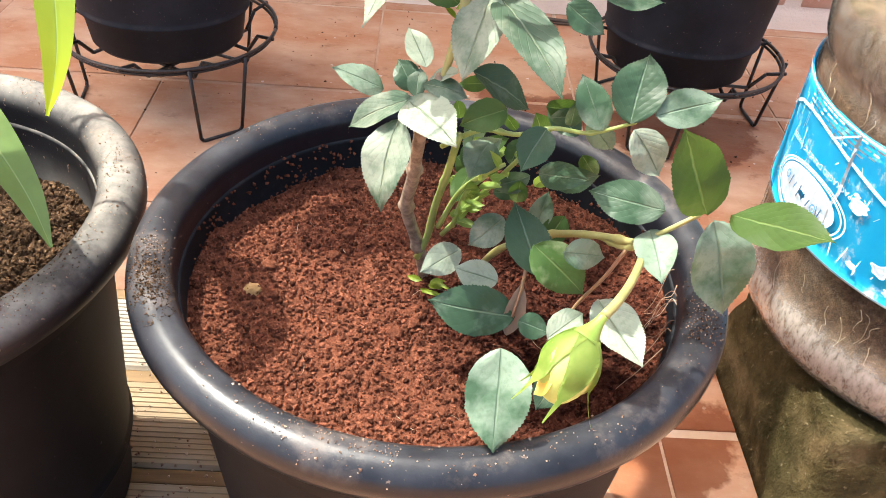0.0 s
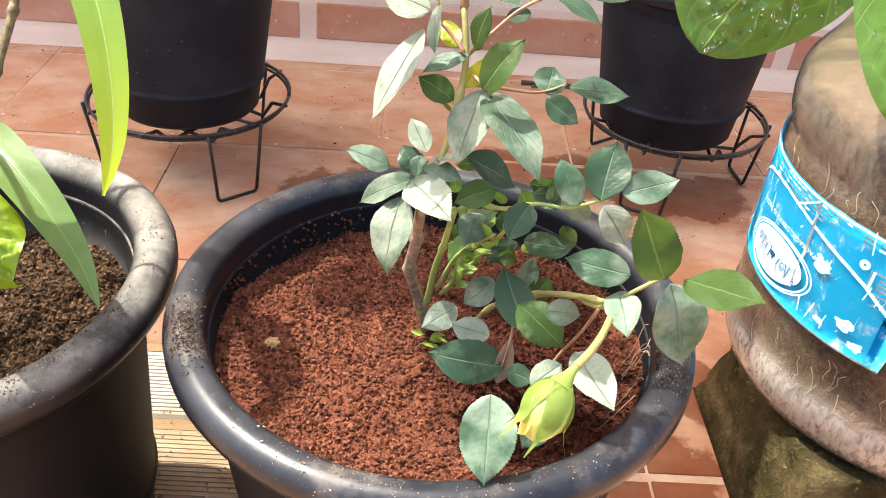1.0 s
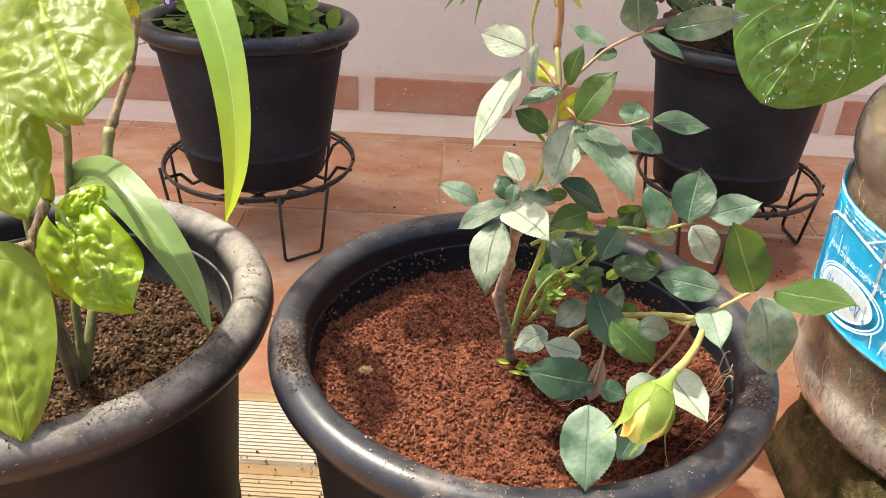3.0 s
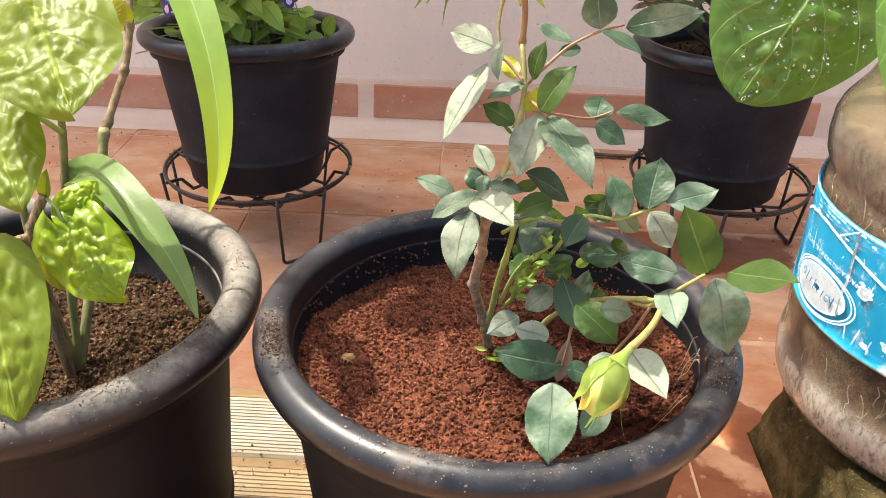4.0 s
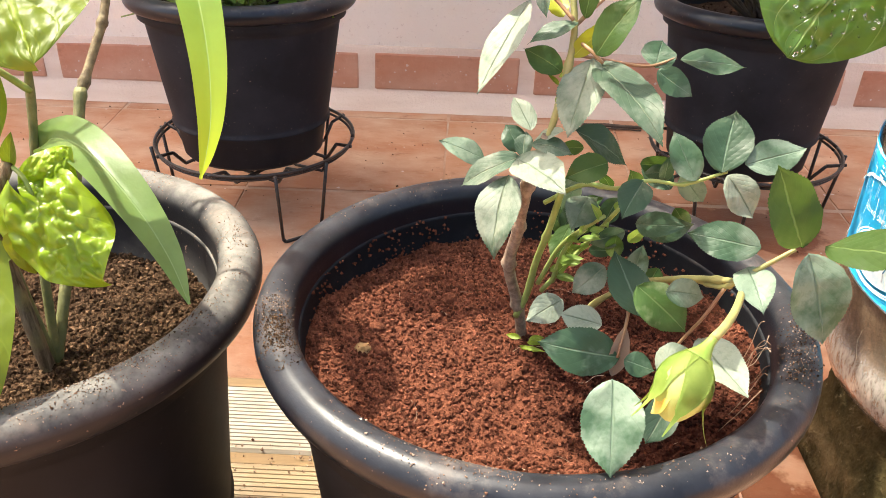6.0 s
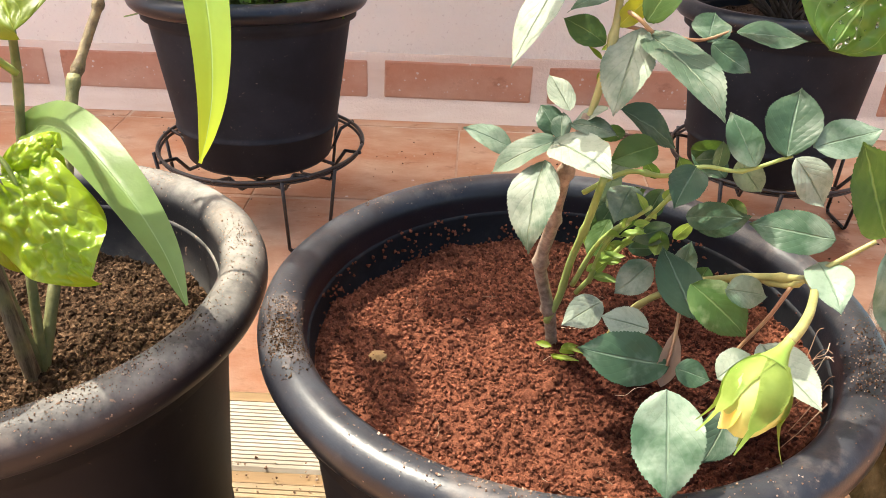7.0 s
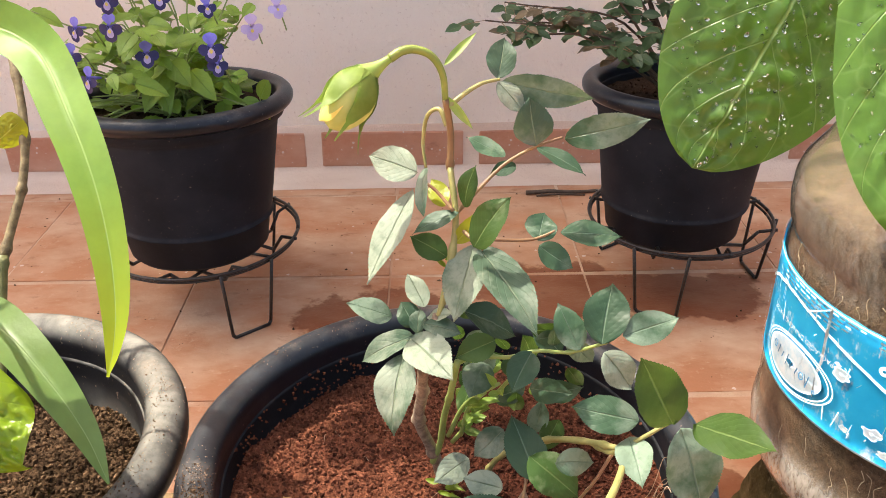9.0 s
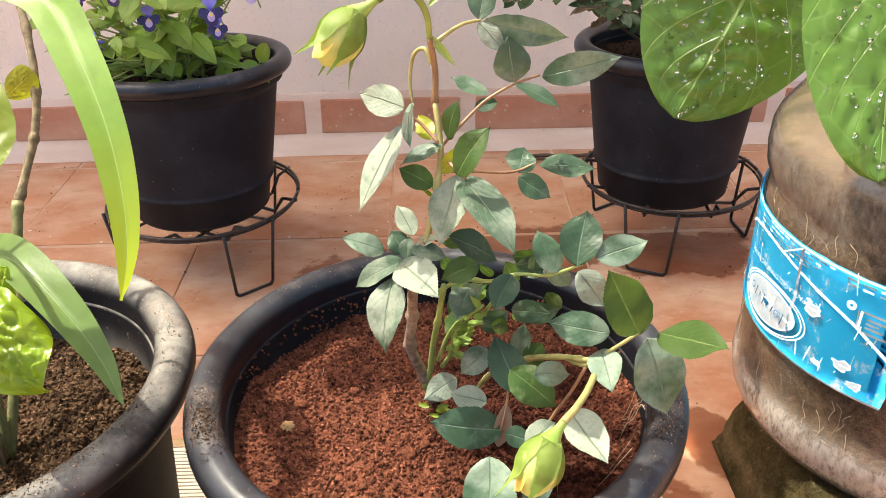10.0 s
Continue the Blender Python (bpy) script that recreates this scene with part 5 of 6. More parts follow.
leaflet((0.0014, 0.2730, 0.3442), (0.0020, 0.2817, 0.3520), 0.0077, P, -8)
leaflet((-0.0002, 0.2695, 0.3458), (-0.0236, 0.2723, 0.3300), 0.0130, P, 38)
leaflet((-0.0011, 0.2673, 0.3460), (0.0149, 0.2388, 0.3457), 0.0183, P, -24)
leaflet((-0.0041, 0.2655, 0.3392), (-0.0108, 0.2446, 0.3126), 0.0193, P, 27)
leaflet((-0.0130, 0.3272, 0.3174), (-0.0348, 0.3254, 0.3275), 0.0135, D, 35)
leaflet((0.0152, 0.2628, 0.3601), (0.0048, 0.2771, 0.3506), 0.0063, P, 38)
leaflet((0.0204, 0.2680, 0.3580), (0.0434, 0.2722, 0.3429), 0.0148, D, -38)
leaflet((0.0036, 0.2671, 0.3528), (0.0199, 0.2620, 0.3509), 0.0096, P, -37)
leaflet((0.0333, 0.2607, 0.3489), (0.0168, 0.2552, 0.3434), 0.0120, G, 8)
leaflet((0.0492, 0.2651, 0.3392), (0.0401, 0.2489, 0.3303), 0.0132, D, 8)
leaflet((0.0633, 0.2747, 0.3308), (0.0531, 0.2882, 0.3386), 0.0110, D, 8)
leaflet((0.0695, 0.2632, 0.3408), (0.0613, 0.2758, 0.3568), 0.0128, D, 8)
leaflet((0.0778, 0.2579, 0.3474), (0.0831, 0.2756, 0.3662), 0.0191, D, -8)
leaflet((0.0858, 0.2578, 0.3508), (0.1090, 0.2627, 0.3573), 0.0140, D, -8)
leaflet((0.0754, 0.2463, 0.3516), (0.0875, 0.2419, 0.3365), 0.0137, P, -8)
leaflet((0.0980, 0.2190, 0.3384), (0.0819, 0.2186, 0.3690), 0.0200, G, 8)
leaflet((0.1041, 0.2154, 0.3402), (0.1200, 0.1825, 0.3575), 0.0165, G, -38)
leaflet((0.1006, 0.2199, 0.3347), (0.1112, 0.2085, 0.3033), 0.0223, D, -8)
leaflet((0.0880, 0.2294, 0.3313), (0.0627, 0.2385, 0.3312), 0.0151, D, 14)
leaflet((0.0853, 0.2306, 0.3216), (0.0857, 0.2088, 0.3162), 0.0144, D, 8)
leaflet((0.0435, 0.2316, 0.2754), (0.0100, 0.2319, 0.2823), 0.0196, D, 8)
leaflet((0.0347, 0.2026, 0.2880), (0.0339, 0.1743, 0.2668), 0.0230, D, 8)
leaflet((0.0731, 0.2307, 0.2874), (0.0862, 0.2022, 0.2829), 0.0177, P, -25)
leaflet((0.0499, 0.2360, 0.2927), (0.0419, 0.2610, 0.3091), 0.0173, D, 20)
leaflet((0.0467, 0.2351, 0.3088), (0.0661, 0.2267, 0.2928), 0.0173, G, -8)
leaflet((0.0560, 0.2282, 0.3113), (0.0734, 0.2345, 0.3049), 0.0113, D, -8)
leaflet((0.0380, 0.2598, 0.3015), (0.0246, 0.2542, 0.2914), 0.0127, P, 8)
leaflet((0.0230, 0.2657, 0.2794), (0.0068, 0.2563, 0.2749), 0.0131, P, 8)
leaflet((0.0365, 0.2415, 0.2839), (0.0197, 0.2475, 0.2858), 0.0120, P, 8)
leaflet((0.0440, 0.2260, 0.2787), (0.0556, 0.2221, 0.2776), 0.0099, D, -8)
leaflet((0.0502, 0.2032, 0.2931), (0.0650, 0.2161, 0.2935), 0.0110, P, -31)
leaflet((0.0616, 0.2126, 0.2733), (0.0511, 0.2011, 0.2582), 0.0134, P, 8)
leaflet((0.0309, 0.2776, 0.3244), (0.0227, 0.2628, 0.3170), 0.0144, D, 8)
leaflet((0.036, 0.311, 0.444), (0.040, 0.322, 0.458), 0.0125, P, 0)
leaflet((0.038, 0.310, 0.4435), (0.076, 0.306, 0.436), 0.0125, D, 22)
leaflet((0.036, 0.309, 0.443), (0.047, 0.303, 0.432), 0.0090, P, 0)
leaflet((0.014, 0.279, 0.378), (-0.001, 0.284, 0.386), 0.0110, G, 10)
leaflet((0.014, 0.287, 0.398), (0.008, 0.298, 0.405), 0.0090, M_LIME_Y, 10, label="fresh yellow leaf")
leaflet((0.018, 0.280, 0.384), (0.031, 0.281, 0.399), 0.0080, M_LIME_Y, 10, label="fresh yellow leaf")
leaflet((0.041, 0.229, 0.268), (0.046, 0.239, 0.287), 0.0085, M_DRY, 20, label="dry curled brown leaf")
leaflet((0.055, 0.272, 0.312), (0.072, 0.262, 0.322), 0.0110, D, 10)
leaflet((0.050, 0.268, 0.318), (0.066, 0.252, 0.326), 0.0110, D, -10)
# dense small leaves round the middle shoots
for k in range(28):
    q = Vector((rnd(0.018, 0.070), 0, rnd(0.280, 0.344)))
    q.y = 0.304 - 0.5 * (q.x - 0.016) + rnd(-0.006, 0.008)
    a = rnd(0, 6.283)
    L = rnd(0.010, 0.018)
    tip = q + Vector((math.cos(a) * L, rnd(-0.4, 0.2) * L, math.sin(a) * L))
    leaflet(q, tip, L * rnd(0.55, 0.68), random.choice((D, D, G, G, M_YOUNG)), rnd(-35, 35))
# young yellow-green shoots in the middle, dotted with side buds
for a, b in (((0.014, 0.290, 0.272), (0.036, 0.266, 0.322)), ((0.020, 0.286, 0.276), (0.030, 0.272, 0.312)), ((0.016, 0.290, 0.268), (0.042, 0.264, 0.328))):
    a, b = Vector(a), Vector(b)
    mid = a.lerp(b, 0.5) + Vector((rnd(-0.004, 0.004), 0.002, 0.003))
    part("shoot", tube([a, mid, b], 0.0012, 0.0009, n=6), M_STEM_GREEN, rose)
    for k in range(6):
        q = a.lerp(b, 0.2 + 0.15 * k)
        add_leaf(rose, q, q + Vector((rnd(-0.010, 0.010), rnd(-0.008, 0.004), rnd(0.001, 0.008))), rnd(0.0030, 0.0055), M_YOUNG, rnd(-20, 20), fold=0.4, droop=0.2, nu=4, nv=8)
for k in range(9):
    q = Vector((0.010, 0.293, 0.236)) + Vector((rnd(-0.004, 0.005), rnd(-0.004, 0.003), rnd(-0.004, 0.002)))
    add_leaf(rose, q, q + Vector((rnd(-0.009, 0.010), rnd(-0.010, 0.004), rnd(-0.003, 0.006))), rnd(0.002, 0.0035), M_LIME, rnd(-20, 20), fold=0.4, droop=0.2, nu=4, nv=6, name="bud_leaf")
for k in range(7):
    q = Vector((0.015, 0.280, 0.372)) + Vector((rnd(-0.003, 0.003), rnd(-0.003, 0.003), rnd(-0.008, 0.006)))
    add_leaf(rose, q, q + Vector((rnd(-0.008, 0.008), rnd(-0.006, 0.004), rnd(-0.002, 0.006))), rnd(0.002, 0.0035), M_LIME, rnd(-20, 20), fold=0.4, droop=0.2, nu=4, nv=6, name="bud_leaf")


def rose_bud(stalk, calyx, tip, r, flare, turn):
    """A bud about to open: a funnel-shaped hip, cream petals wound round each other, long pointed sepals that let go at their tips."""
    stalk, calyx, tip = Vector(stalk), Vector(calyx), Vector(tip)
    m = leaf_pose(calyx, tip, (0, -1, 0.2)) @ pose(0, 0, 0, -90, 0, 0)   # +z along the bud
    L = (tip - calyx).length
    bm = tube([stalk, stalk.lerp(calyx, 0.45), calyx], 0.0016, 0.0016, n=16, steps=8)
    axis = (calyx - stalk)
    for v in bm.verts:
        t = max(0.0, min(1.0, (v.co - stalk).dot(axis) / axis.length_squared))
        mid = stalk + axis * t
        v.co = mid + (v.co - mid) * (1 + (r * 0.58 / 0.0016 - 1) * t * t * (1.18 - 0.18 * t))
    part("hip", bm, M_SEPAL, rose, "smooth green hip")
    prof = [(r * 0.60, -0.02), (r * 0.68, 0.03), (r * 0.84, 0.13), (r * 0.97, 0.28), (r, 0.42), (r * 0.95, 0.56), (r * 0.80, 0.72), (r * 0.58, 0.86), (r * 0.32, 0.96), (0, 1.0)]

    def girth(f):
        for (a, b), (c, d) in zip(prof, prof[1:]):
            if b <= f <= d:
                return a + (c - a) * (f - b) / (d - b)
        return 0.0
    rings = [(girth(-0.019 + 1.015 * k / 24), (-0.019 + 1.015 * k / 24) * L) for k in range(25)]
    bm = lathe(rings + [(0, L)], 48)
    for v in bm.verts:
        a, f = math.atan2(v.co.y, v.co.x), v.co.z / L
        saw = ((3 * a / (2 * math.pi) + 0.55 * f) % 1.0)
        k = 1 + 0.13 * (saw - 0.5) * min(1.0, f * 3)
        v.co.x *= k
        v.co.y *= k
    bud = part("bud", bm, M_BUD, rose, "cream-yellow petals of a bud about to open")
    bud.matrix_basis = m
    petal = part("petal", leaf_mesh(L * 0.80, r * 1.5, M_PETAL, fold=-0.35, droop=0.10, widest=0.55, blunt=0.6, wave=0.03, seed=2.0), M_PETAL, bud, "yellow petal edge")
    petal.matrix_basis = Matrix.Rotation(radians(turn + 36), 4, 'Z') @ pose(0, -r * 0.93, L * 0.20, 86, 0, 0)
    for k in range(5):
        a = radians(72 * k + turn)
        bm = bmesh.new()
        rows = []
        out = flare[k]
        for j in range(25):
            v = j / 24
            f = -0.10 + 1.30 * v * (1 - 0.10 * out * v)
            hug = girth(min(f, 0.60)) if f > -0.019 else r * (0.60 + 1.6 * f)
            free = max(0.0, v - 0.52)
            rad = hug * (1.05 - 0.30 * free * (1 - out)) + out * r * 2.6 * free ** 1.5
            w = 0.60 * r * min(1.0, 0.72 + 1.5 * v) * max(0.0, 1 - (v / 0.80) ** 2.0) if v < 0.70 else 0.0
            w = max(w, 0.13 * r * (1.08 - v) * 2)
            side = 0.9 * r * free * math.sin(k * 2.1 + 1)
            row = []
            for i in range(7):
                u = (i - 3) / 3
                t = a + (u * w + side) / max(rad, 0.003)
                q = rad + 0.0004 - 0.10 * w * (1 - u * u)
                row.append(bm.verts.new((q * math.cos(t), q * math.sin(t), f * L)))
            rows.append(row)
        for j in range(24):
            for i in range(6):
                bm.faces.new((rows[j][i], rows[j][i + 1], rows[j + 1][i + 1], rows[j + 1][i]))
        bmesh.ops.solidify(bm, geom=bm.faces[:], thickness=0.0004)
        part("sepal", bm, M_SEPAL, bud)


rose_bud((-0.0068, 0.2937, 0.4580), (-0.0168, 0.2909, 0.4518), (-0.0306, 0.2816, 0.4344), 0.0097, (0.7, 0.35, 0.9, 0.5, 0.8), 20)
rose_bud((0.0625, 0.1870, 0.3200), (0.0565, 0.1810, 0.3150), (0.0475, 0.1720, 0.2965), 0.0092, (0.8, 0.3, 0.9, 0.4, 0.6), 55)

# ---- the tall plant in the other pot ----
tall = thing("leafy_plant", "tall plant with knobbly stems, lime-green heart leaves and long blades", "potted plant")
part("stem", tube([(-0.234, 0.297, 0.196), (-0.2325, 0.322, 0.232), (-0.2325, 0.352, 0.268), (-0.234, 0.375, 0.300), (-0.234, 0.390, 0.322)], 0.0030, 0.0031, n=10, rough=0.1, knots=(0.97,)), M_STEM_OLIVE, tall, "green ridged stem")
part("stem", tube([(-0.234, 0.390, 0.320), (-0.229, 0.405, 0.340), (-0.226, 0.414, 0.352), (-0.225, 0.428, 0.372), (-0.229, 0.446, 0.398), (-0.240, 0.468, 0.425), (-0.258, 0.486, 0.450), (-0.275, 0.495, 0.480)], 0.0025, 0.0021, n=10, steps=10, rough=0.1, knots=(0.03, 0.28, 0.45, 0.62, 0.8)), M_STEM_DARK, tall, "brown knobbly stem")
part("stem", tube([(-0.236, 0.296, 0.198), (-0.239, 0.296, 0.235), (-0.243, 0.298, 0.268), (-0.242, 0.300, 0.296), (-0.236, 0.309, 0.315)], 0.0040, 0.0028, n=12, steps=10, rough=0.2, knots=(0.72, 0.78)), M_BARK, tall, "ridged brown stem")
part("branch", tube([(-0.241, 0.300, 0.293), (-0.256, 0.292, 0.290), (-0.275, 0.280, 0.284), (-0.30, 0.270, 0.30)], 0.0040, 0.0034, n=12, steps=10, rough=0.2, knots=(0.05, 0.5)), M_BARK, tall, "ridged brown branch")
part("stem", tube([(-0.233, 0.300, 0.200), (-0.238, 0.318, 0.250), (-0.239, 0.333, 0.292), (-0.236, 0.344, 0.345), (-0.230, 0.335, 0.385), (-0.2212, 0.3120, 0.4157)], 0.0026, 0.0017, n=10, rough=0.06, knots=(0.3, 0.55)), M_STEM_OLIVE, tall, "smooth green stem")
part("branch", tube([(-0.236, 0.342, 0.338), (-0.244, 0.325, 0.356), (-0.2482, 0.2960, 0.3686)], 0.0018, 0.0014, n=6), M_STEM_GREEN, tall)
HEART = dict(lobes=0.22, fold=-0.10, droop=0.12, wave=0.035, pucker=0.075, blister=1.5, nu=36, nv=44)
add_leaf(tall, (-0.2212, 0.3120, 0.4157), (-0.1867, 0.2570, 0.3881), 0.070, M_LIME, 0, (0.1, -0.6, 0.6), label="glossy puckered lime-green heart leaf", **HEART)
add_leaf(tall, (-0.2482, 0.2960, 0.3686), (-0.2173, 0.2521, 0.3404), 0.043, M_LIME, 0, (0.1, -0.6, 0.6), **HEART)
add_leaf(tall, (-0.2346, 0.2450, 0.3085), (-0.2075, 0.1931, 0.2622), 0.046, M_LIME, 8, (0.45, -0.85, 0.2), **HEART)
add_leaf(tall, (-0.238, 0.300, 0.282), (-0.252, 0.280, 0.270), 0.020, M_LIME, 0, **HEART)
add_leaf(tall, (-0.232, 0.290, 0.284), (-0.224, 0.286, 0.268), 0.012, M_LIME_Y, 0, label="small yellow leaf", **HEART)
add_leaf(tall, (-0.227, 0.430, 0.385), (-0.245, 0.430, 0.372), 0.018, M_LIME_Y, 0, (0, -1, 0.2), **HEART)
add_leaf(tall, (-0.236, 0.309, 0.312), (-0.231, 0.306, 0.330), 0.008, M_LIME, 0, (0, -1, 0.2), fold=0.4)
CRINKLE = dict(lobes=0.26, fold=-0.12, droop=0.10, pucker=0.17, blister=1.5, wave=0.10, nu=40, nv=48, label="crinkled glossy lime-green leaf")
add_leaf(tall, (-0.2242, 0.3001, 0.2999), (-0.1836, 0.2670, 0.2800), 0.046, M_CRINKLE, 0, (0.05, -0.75, 0.45), **CRINKLE)
add_leaf(tall, (-0.2240, 0.3040, 0.3010), (-0.2080, 0.3120, 0.3220), 0.026, M_CRINKLE, 0, (0.05, -0.75, 0.45), **CRINKLE)
part("branch", tube([(-0.236, 0.309, 0.314), (-0.228, 0.304, 0.310), (-0.2233, 0.3008, 0.3005)], 0.0012, 0.0010, n=6), M_STEM_GREEN, tall)
part("branch", tube([(-0.300, 0.270, 0.300), (-0.285, 0.255, 0.318), (-0.255, 0.243, 0.322), (-0.2346, 0.2450, 0.3085)], 0.0016, 0.0010, n=6), M_STEM_GREEN, tall)
part("branch", tube([(-0.240, 0.300, 0.286), (-0.226, 0.295, 0.276), (-0.219, 0.291, 0.268)], 0.0022, 0.0016, n=8), M_RED_STALK, tall, "red stalk")


def blade(plant, path, width, mat, face, label, fold=0.35, taper=2.6):
    """A long strap leaf along a curve."""
    p = smooth_path(path, 7)
    bm = bmesh.new()
    uv = bm.loops.layers.uv.new("UVMap")
    rows = []
    nu = 8
    for j, q in enumerate(p):
        v = j / (len(p) - 1)
        d = (p[min(j + 1, len(p) - 1)] - p[max(j - 1, 0)]).normalized()
        f = Vector(face)
        f = (f - d * f.dot(d)).normalized()
        s = d.cross(f)
        w = width * 0.5 * min(1, 0.25 + v * 3.2) * max(0.02, (1 - v ** taper)) ** 0.8
        row = []
        for i in range(nu + 1):
            u = 2 * i / nu - 1
            row.append(bm.verts.new(q + s * (u * w) + f * (fold * abs(u) * w - 0.02 * w * math.sin(v * 25 + u * 3))))
        rows.append(row)
    n = len(p) - 1
    for j in range(n):
        for i in range(nu):
            f = bm.faces.new((rows[j][i], rows[j][i + 1], rows[j + 1][i + 1], rows[j + 1][i]))
            for lp, (a, b) in zip(f.loops, ((i, j), (i + 1, j), (i + 1, j + 1), (i, j + 1))):
                lp[uv].uv = (a / nu, b / n)
    return part("blade", bm, mat, plant, label)


blade(tall, [(-0.238, 0.341, 0.300), (-0.228, 0.337, 0.315), (-0.205, 0.322, 0.317), (-0.176, 0.298, 0.303), (-0.156, 0.280, 0.286), (-0.143, 0.264, 0.270)], 0.0270, M_BLADE, (0.35, -0.5, 0.75), "arching green strap leaf with a pale midrib", 0.3, 2.2)
blade(tall, [(-0.252, 0.350, 0.385), (-0.236, 0.372, 0.434), (-0.208, 0.378, 0.453), (-0.1759, 0.365, 0.4461), (-0.1515, 0.331, 0.4237), (-0.1365, 0.3065, 0.4011), (-0.1285, 0.2880, 0.3779), (-0.1255, 0.2740, 0.3588), (-0.1258, 0.2645, 0.3462), (-0.1275, 0.2568, 0.3363)], 0.0285, M_BLADE_Y, (0.25, -0.8, 0.45), "long drooping strap leaf, yellow-green where sunlit", 0.3, 1.5)
part("branch", tube([(-0.234, 0.300, 0.200), (-0.250, 0.310, 0.280), (-0.258, 0.330, 0.350), (-0.252, 0.350, 0.387)], 0.0026, 0.0016, n=8), M_STEM_OLIVE, tall)

# the stem goes on upwards; its upper leaves are unseen, added to throw shade
part("stem", tube([(-0.275, 0.495, 0.479), (-0.290, 0.530, 0.62), (-0.270, 0.610, 0.80), (-0.230, 0.700, 0.96), (-0.205, 0.760, 1.06)], 0.0026, 0.0016, n=8, knots=(0.25, 0.5, 0.75)), M_STEM_BROWN, tall)
for k in range(14):
    q = Vector((-0.258, 0.520, 0.93)).lerp(Vector((-0.200, 0.790, 1.04)), k / 13)
    tip = q + Vector((rnd(0.05, 0.11) * (1 if k % 2 else 0.3), rnd(-0.04, 0.08), rnd(-0.03, 0.02)))
    add_leaf(tall, q, tip, 0.085, M_LIME, rnd(-15, 15), (0, -0.1, 1), lobes=0.2, pucker=0.08, nu=10, nv=12)

# more unseen leaves: four shade the near floor, three the back of the peat
for q, tip in (((-0.275, 0.690, 0.955), (-0.195, 0.705, 0.945)), ((-0.255, 0.735, 0.975), (-0.180, 0.750, 0.965)), ((-0.240, 0.660, 0.965), (-0.165, 0.655, 0.950)), ((-0.205, 0.700, 0.985), (-0.130, 0.700, 0.975)), ((-0.372, 0.560, 0.960), (-0.300, 0.556, 0.950)), ((-0.362, 0.602, 0.965), (-0.292, 0.606, 0.955)), ((-0.312, 0.578, 0.972), (-0.246, 0.574, 0.962))):
    part("branch", tube([(-0.250, 0.655, 0.880), q], 0.0014, 0.0010, n=6), M_STEM_GREEN, tall)
    add_leaf(tall, q, tip, 0.075, M_LIME, rnd(-15, 15), (0, -0.1, 1), lobes=0.2, pucker=0.08, nu=10, nv=12)

# ---- large-leaved plant in the jar ----
vine = thing("large_leaf_plant", "plant with large wet green leaves growing in the water jar", "potted plant")
part("stem", tube([(0.383, 0.443, 0.315), (0.372, 0.460, 0.40), (0.345, 0.490, 0.50), (0.310, 0.525, 0.525), (0.268, 0.548, 0.462)], 0.004, 0.0022, n=10), M_STEM_GREEN, vine)
part("stem", tube([(0.383, 0.443, 0.315), (0.375, 0.455, 0.42), (0.345, 0.480, 0.51), (0.318, 0.475, 0.500), (0.279, 0.433, 0.47)], 0.004, 0.0022, n=10), M_STEM_GREEN, vine)
BIG = dict(lobes=0.16, fold=-0.04, droop=0.06, wave=0.014, pucker=0.055, blister=1.9, tip_round=0.60, nu=34, nv=44)
big_leaf = add_leaf(vine, (0.268, 0.548, 0.455), (0.191, 0.506, 0.322), 0.140, M_BIG, -6, (-0.05, -0.75, 0.55), label="broad green leaf with water drops", **BIG)
big_leaf2 = add_leaf(vine, (0.279, 0.433, 0.47), (0.263, 0.36, 0.340), 0.096, M_BIG, 10, (-0.1, -0.8, 0.5), label="broad green leaf with water drops", **BIG)


def drops(leaf, count):
    """Water drops lying on a leaf's upper side."""
    me = leaf.data
    polys = [q for q in me.polygons]
    bm = bmesh.new()
    long = max(q.center.y for q in polys)
    inner = [q for q in polys if abs(q.center.x) < leaf["reach"] * min(1.0, 2.4 * (1 - q.center.y / long))]
    for i in range(count):
        q = random.choice(inner)
        r = rnd(0.0005, 0.0010) + 0.0009 * random.random() ** 2
        c = q.center + Vector((rnd(-0.002, 0.002), rnd(-0.002, 0.002), 0))
        m = Matrix.Translation(c + q.normal * r * 0.25) @ q.normal.to_track_quat('Z', 'Y').to_matrix().to_4x4() @ Matrix.Rotation(rnd(-0.5, 0.5), 4, 'Z') @ Matrix.Diagonal((rnd(0.7, 1.0), rnd(0.9, 1.9), 0.36, 1))
        bmesh.ops.create_icosphere(bm, subdivisions=1, radius=r, matrix=m)
    d = part("water_drops", bm, M_WATER)
    d.matrix_basis = leaf.matrix_basis.copy()
    return tagged(d, "clear water drops lying on a broad leaf", "water drops", kind="stuff")


big_leaf["reach"], big_leaf2["reach"] = 0.060, 0.042
drops(big_leaf, 460)
drops(big_leaf2, 240)
# ---- flowers in the far pot ----
OV = dict(serrate=0.09, widest=0.38, blunt=0.85, nv=14, nu=6, droop=0.22, fold=0.18, wave=0.03)
wishbone = thing("bedding_plant", "bushy bedding plant with violet and dark blue wishbone flowers", "flowering plant")
root = Vector((-0.272, 0.876, 0.236))
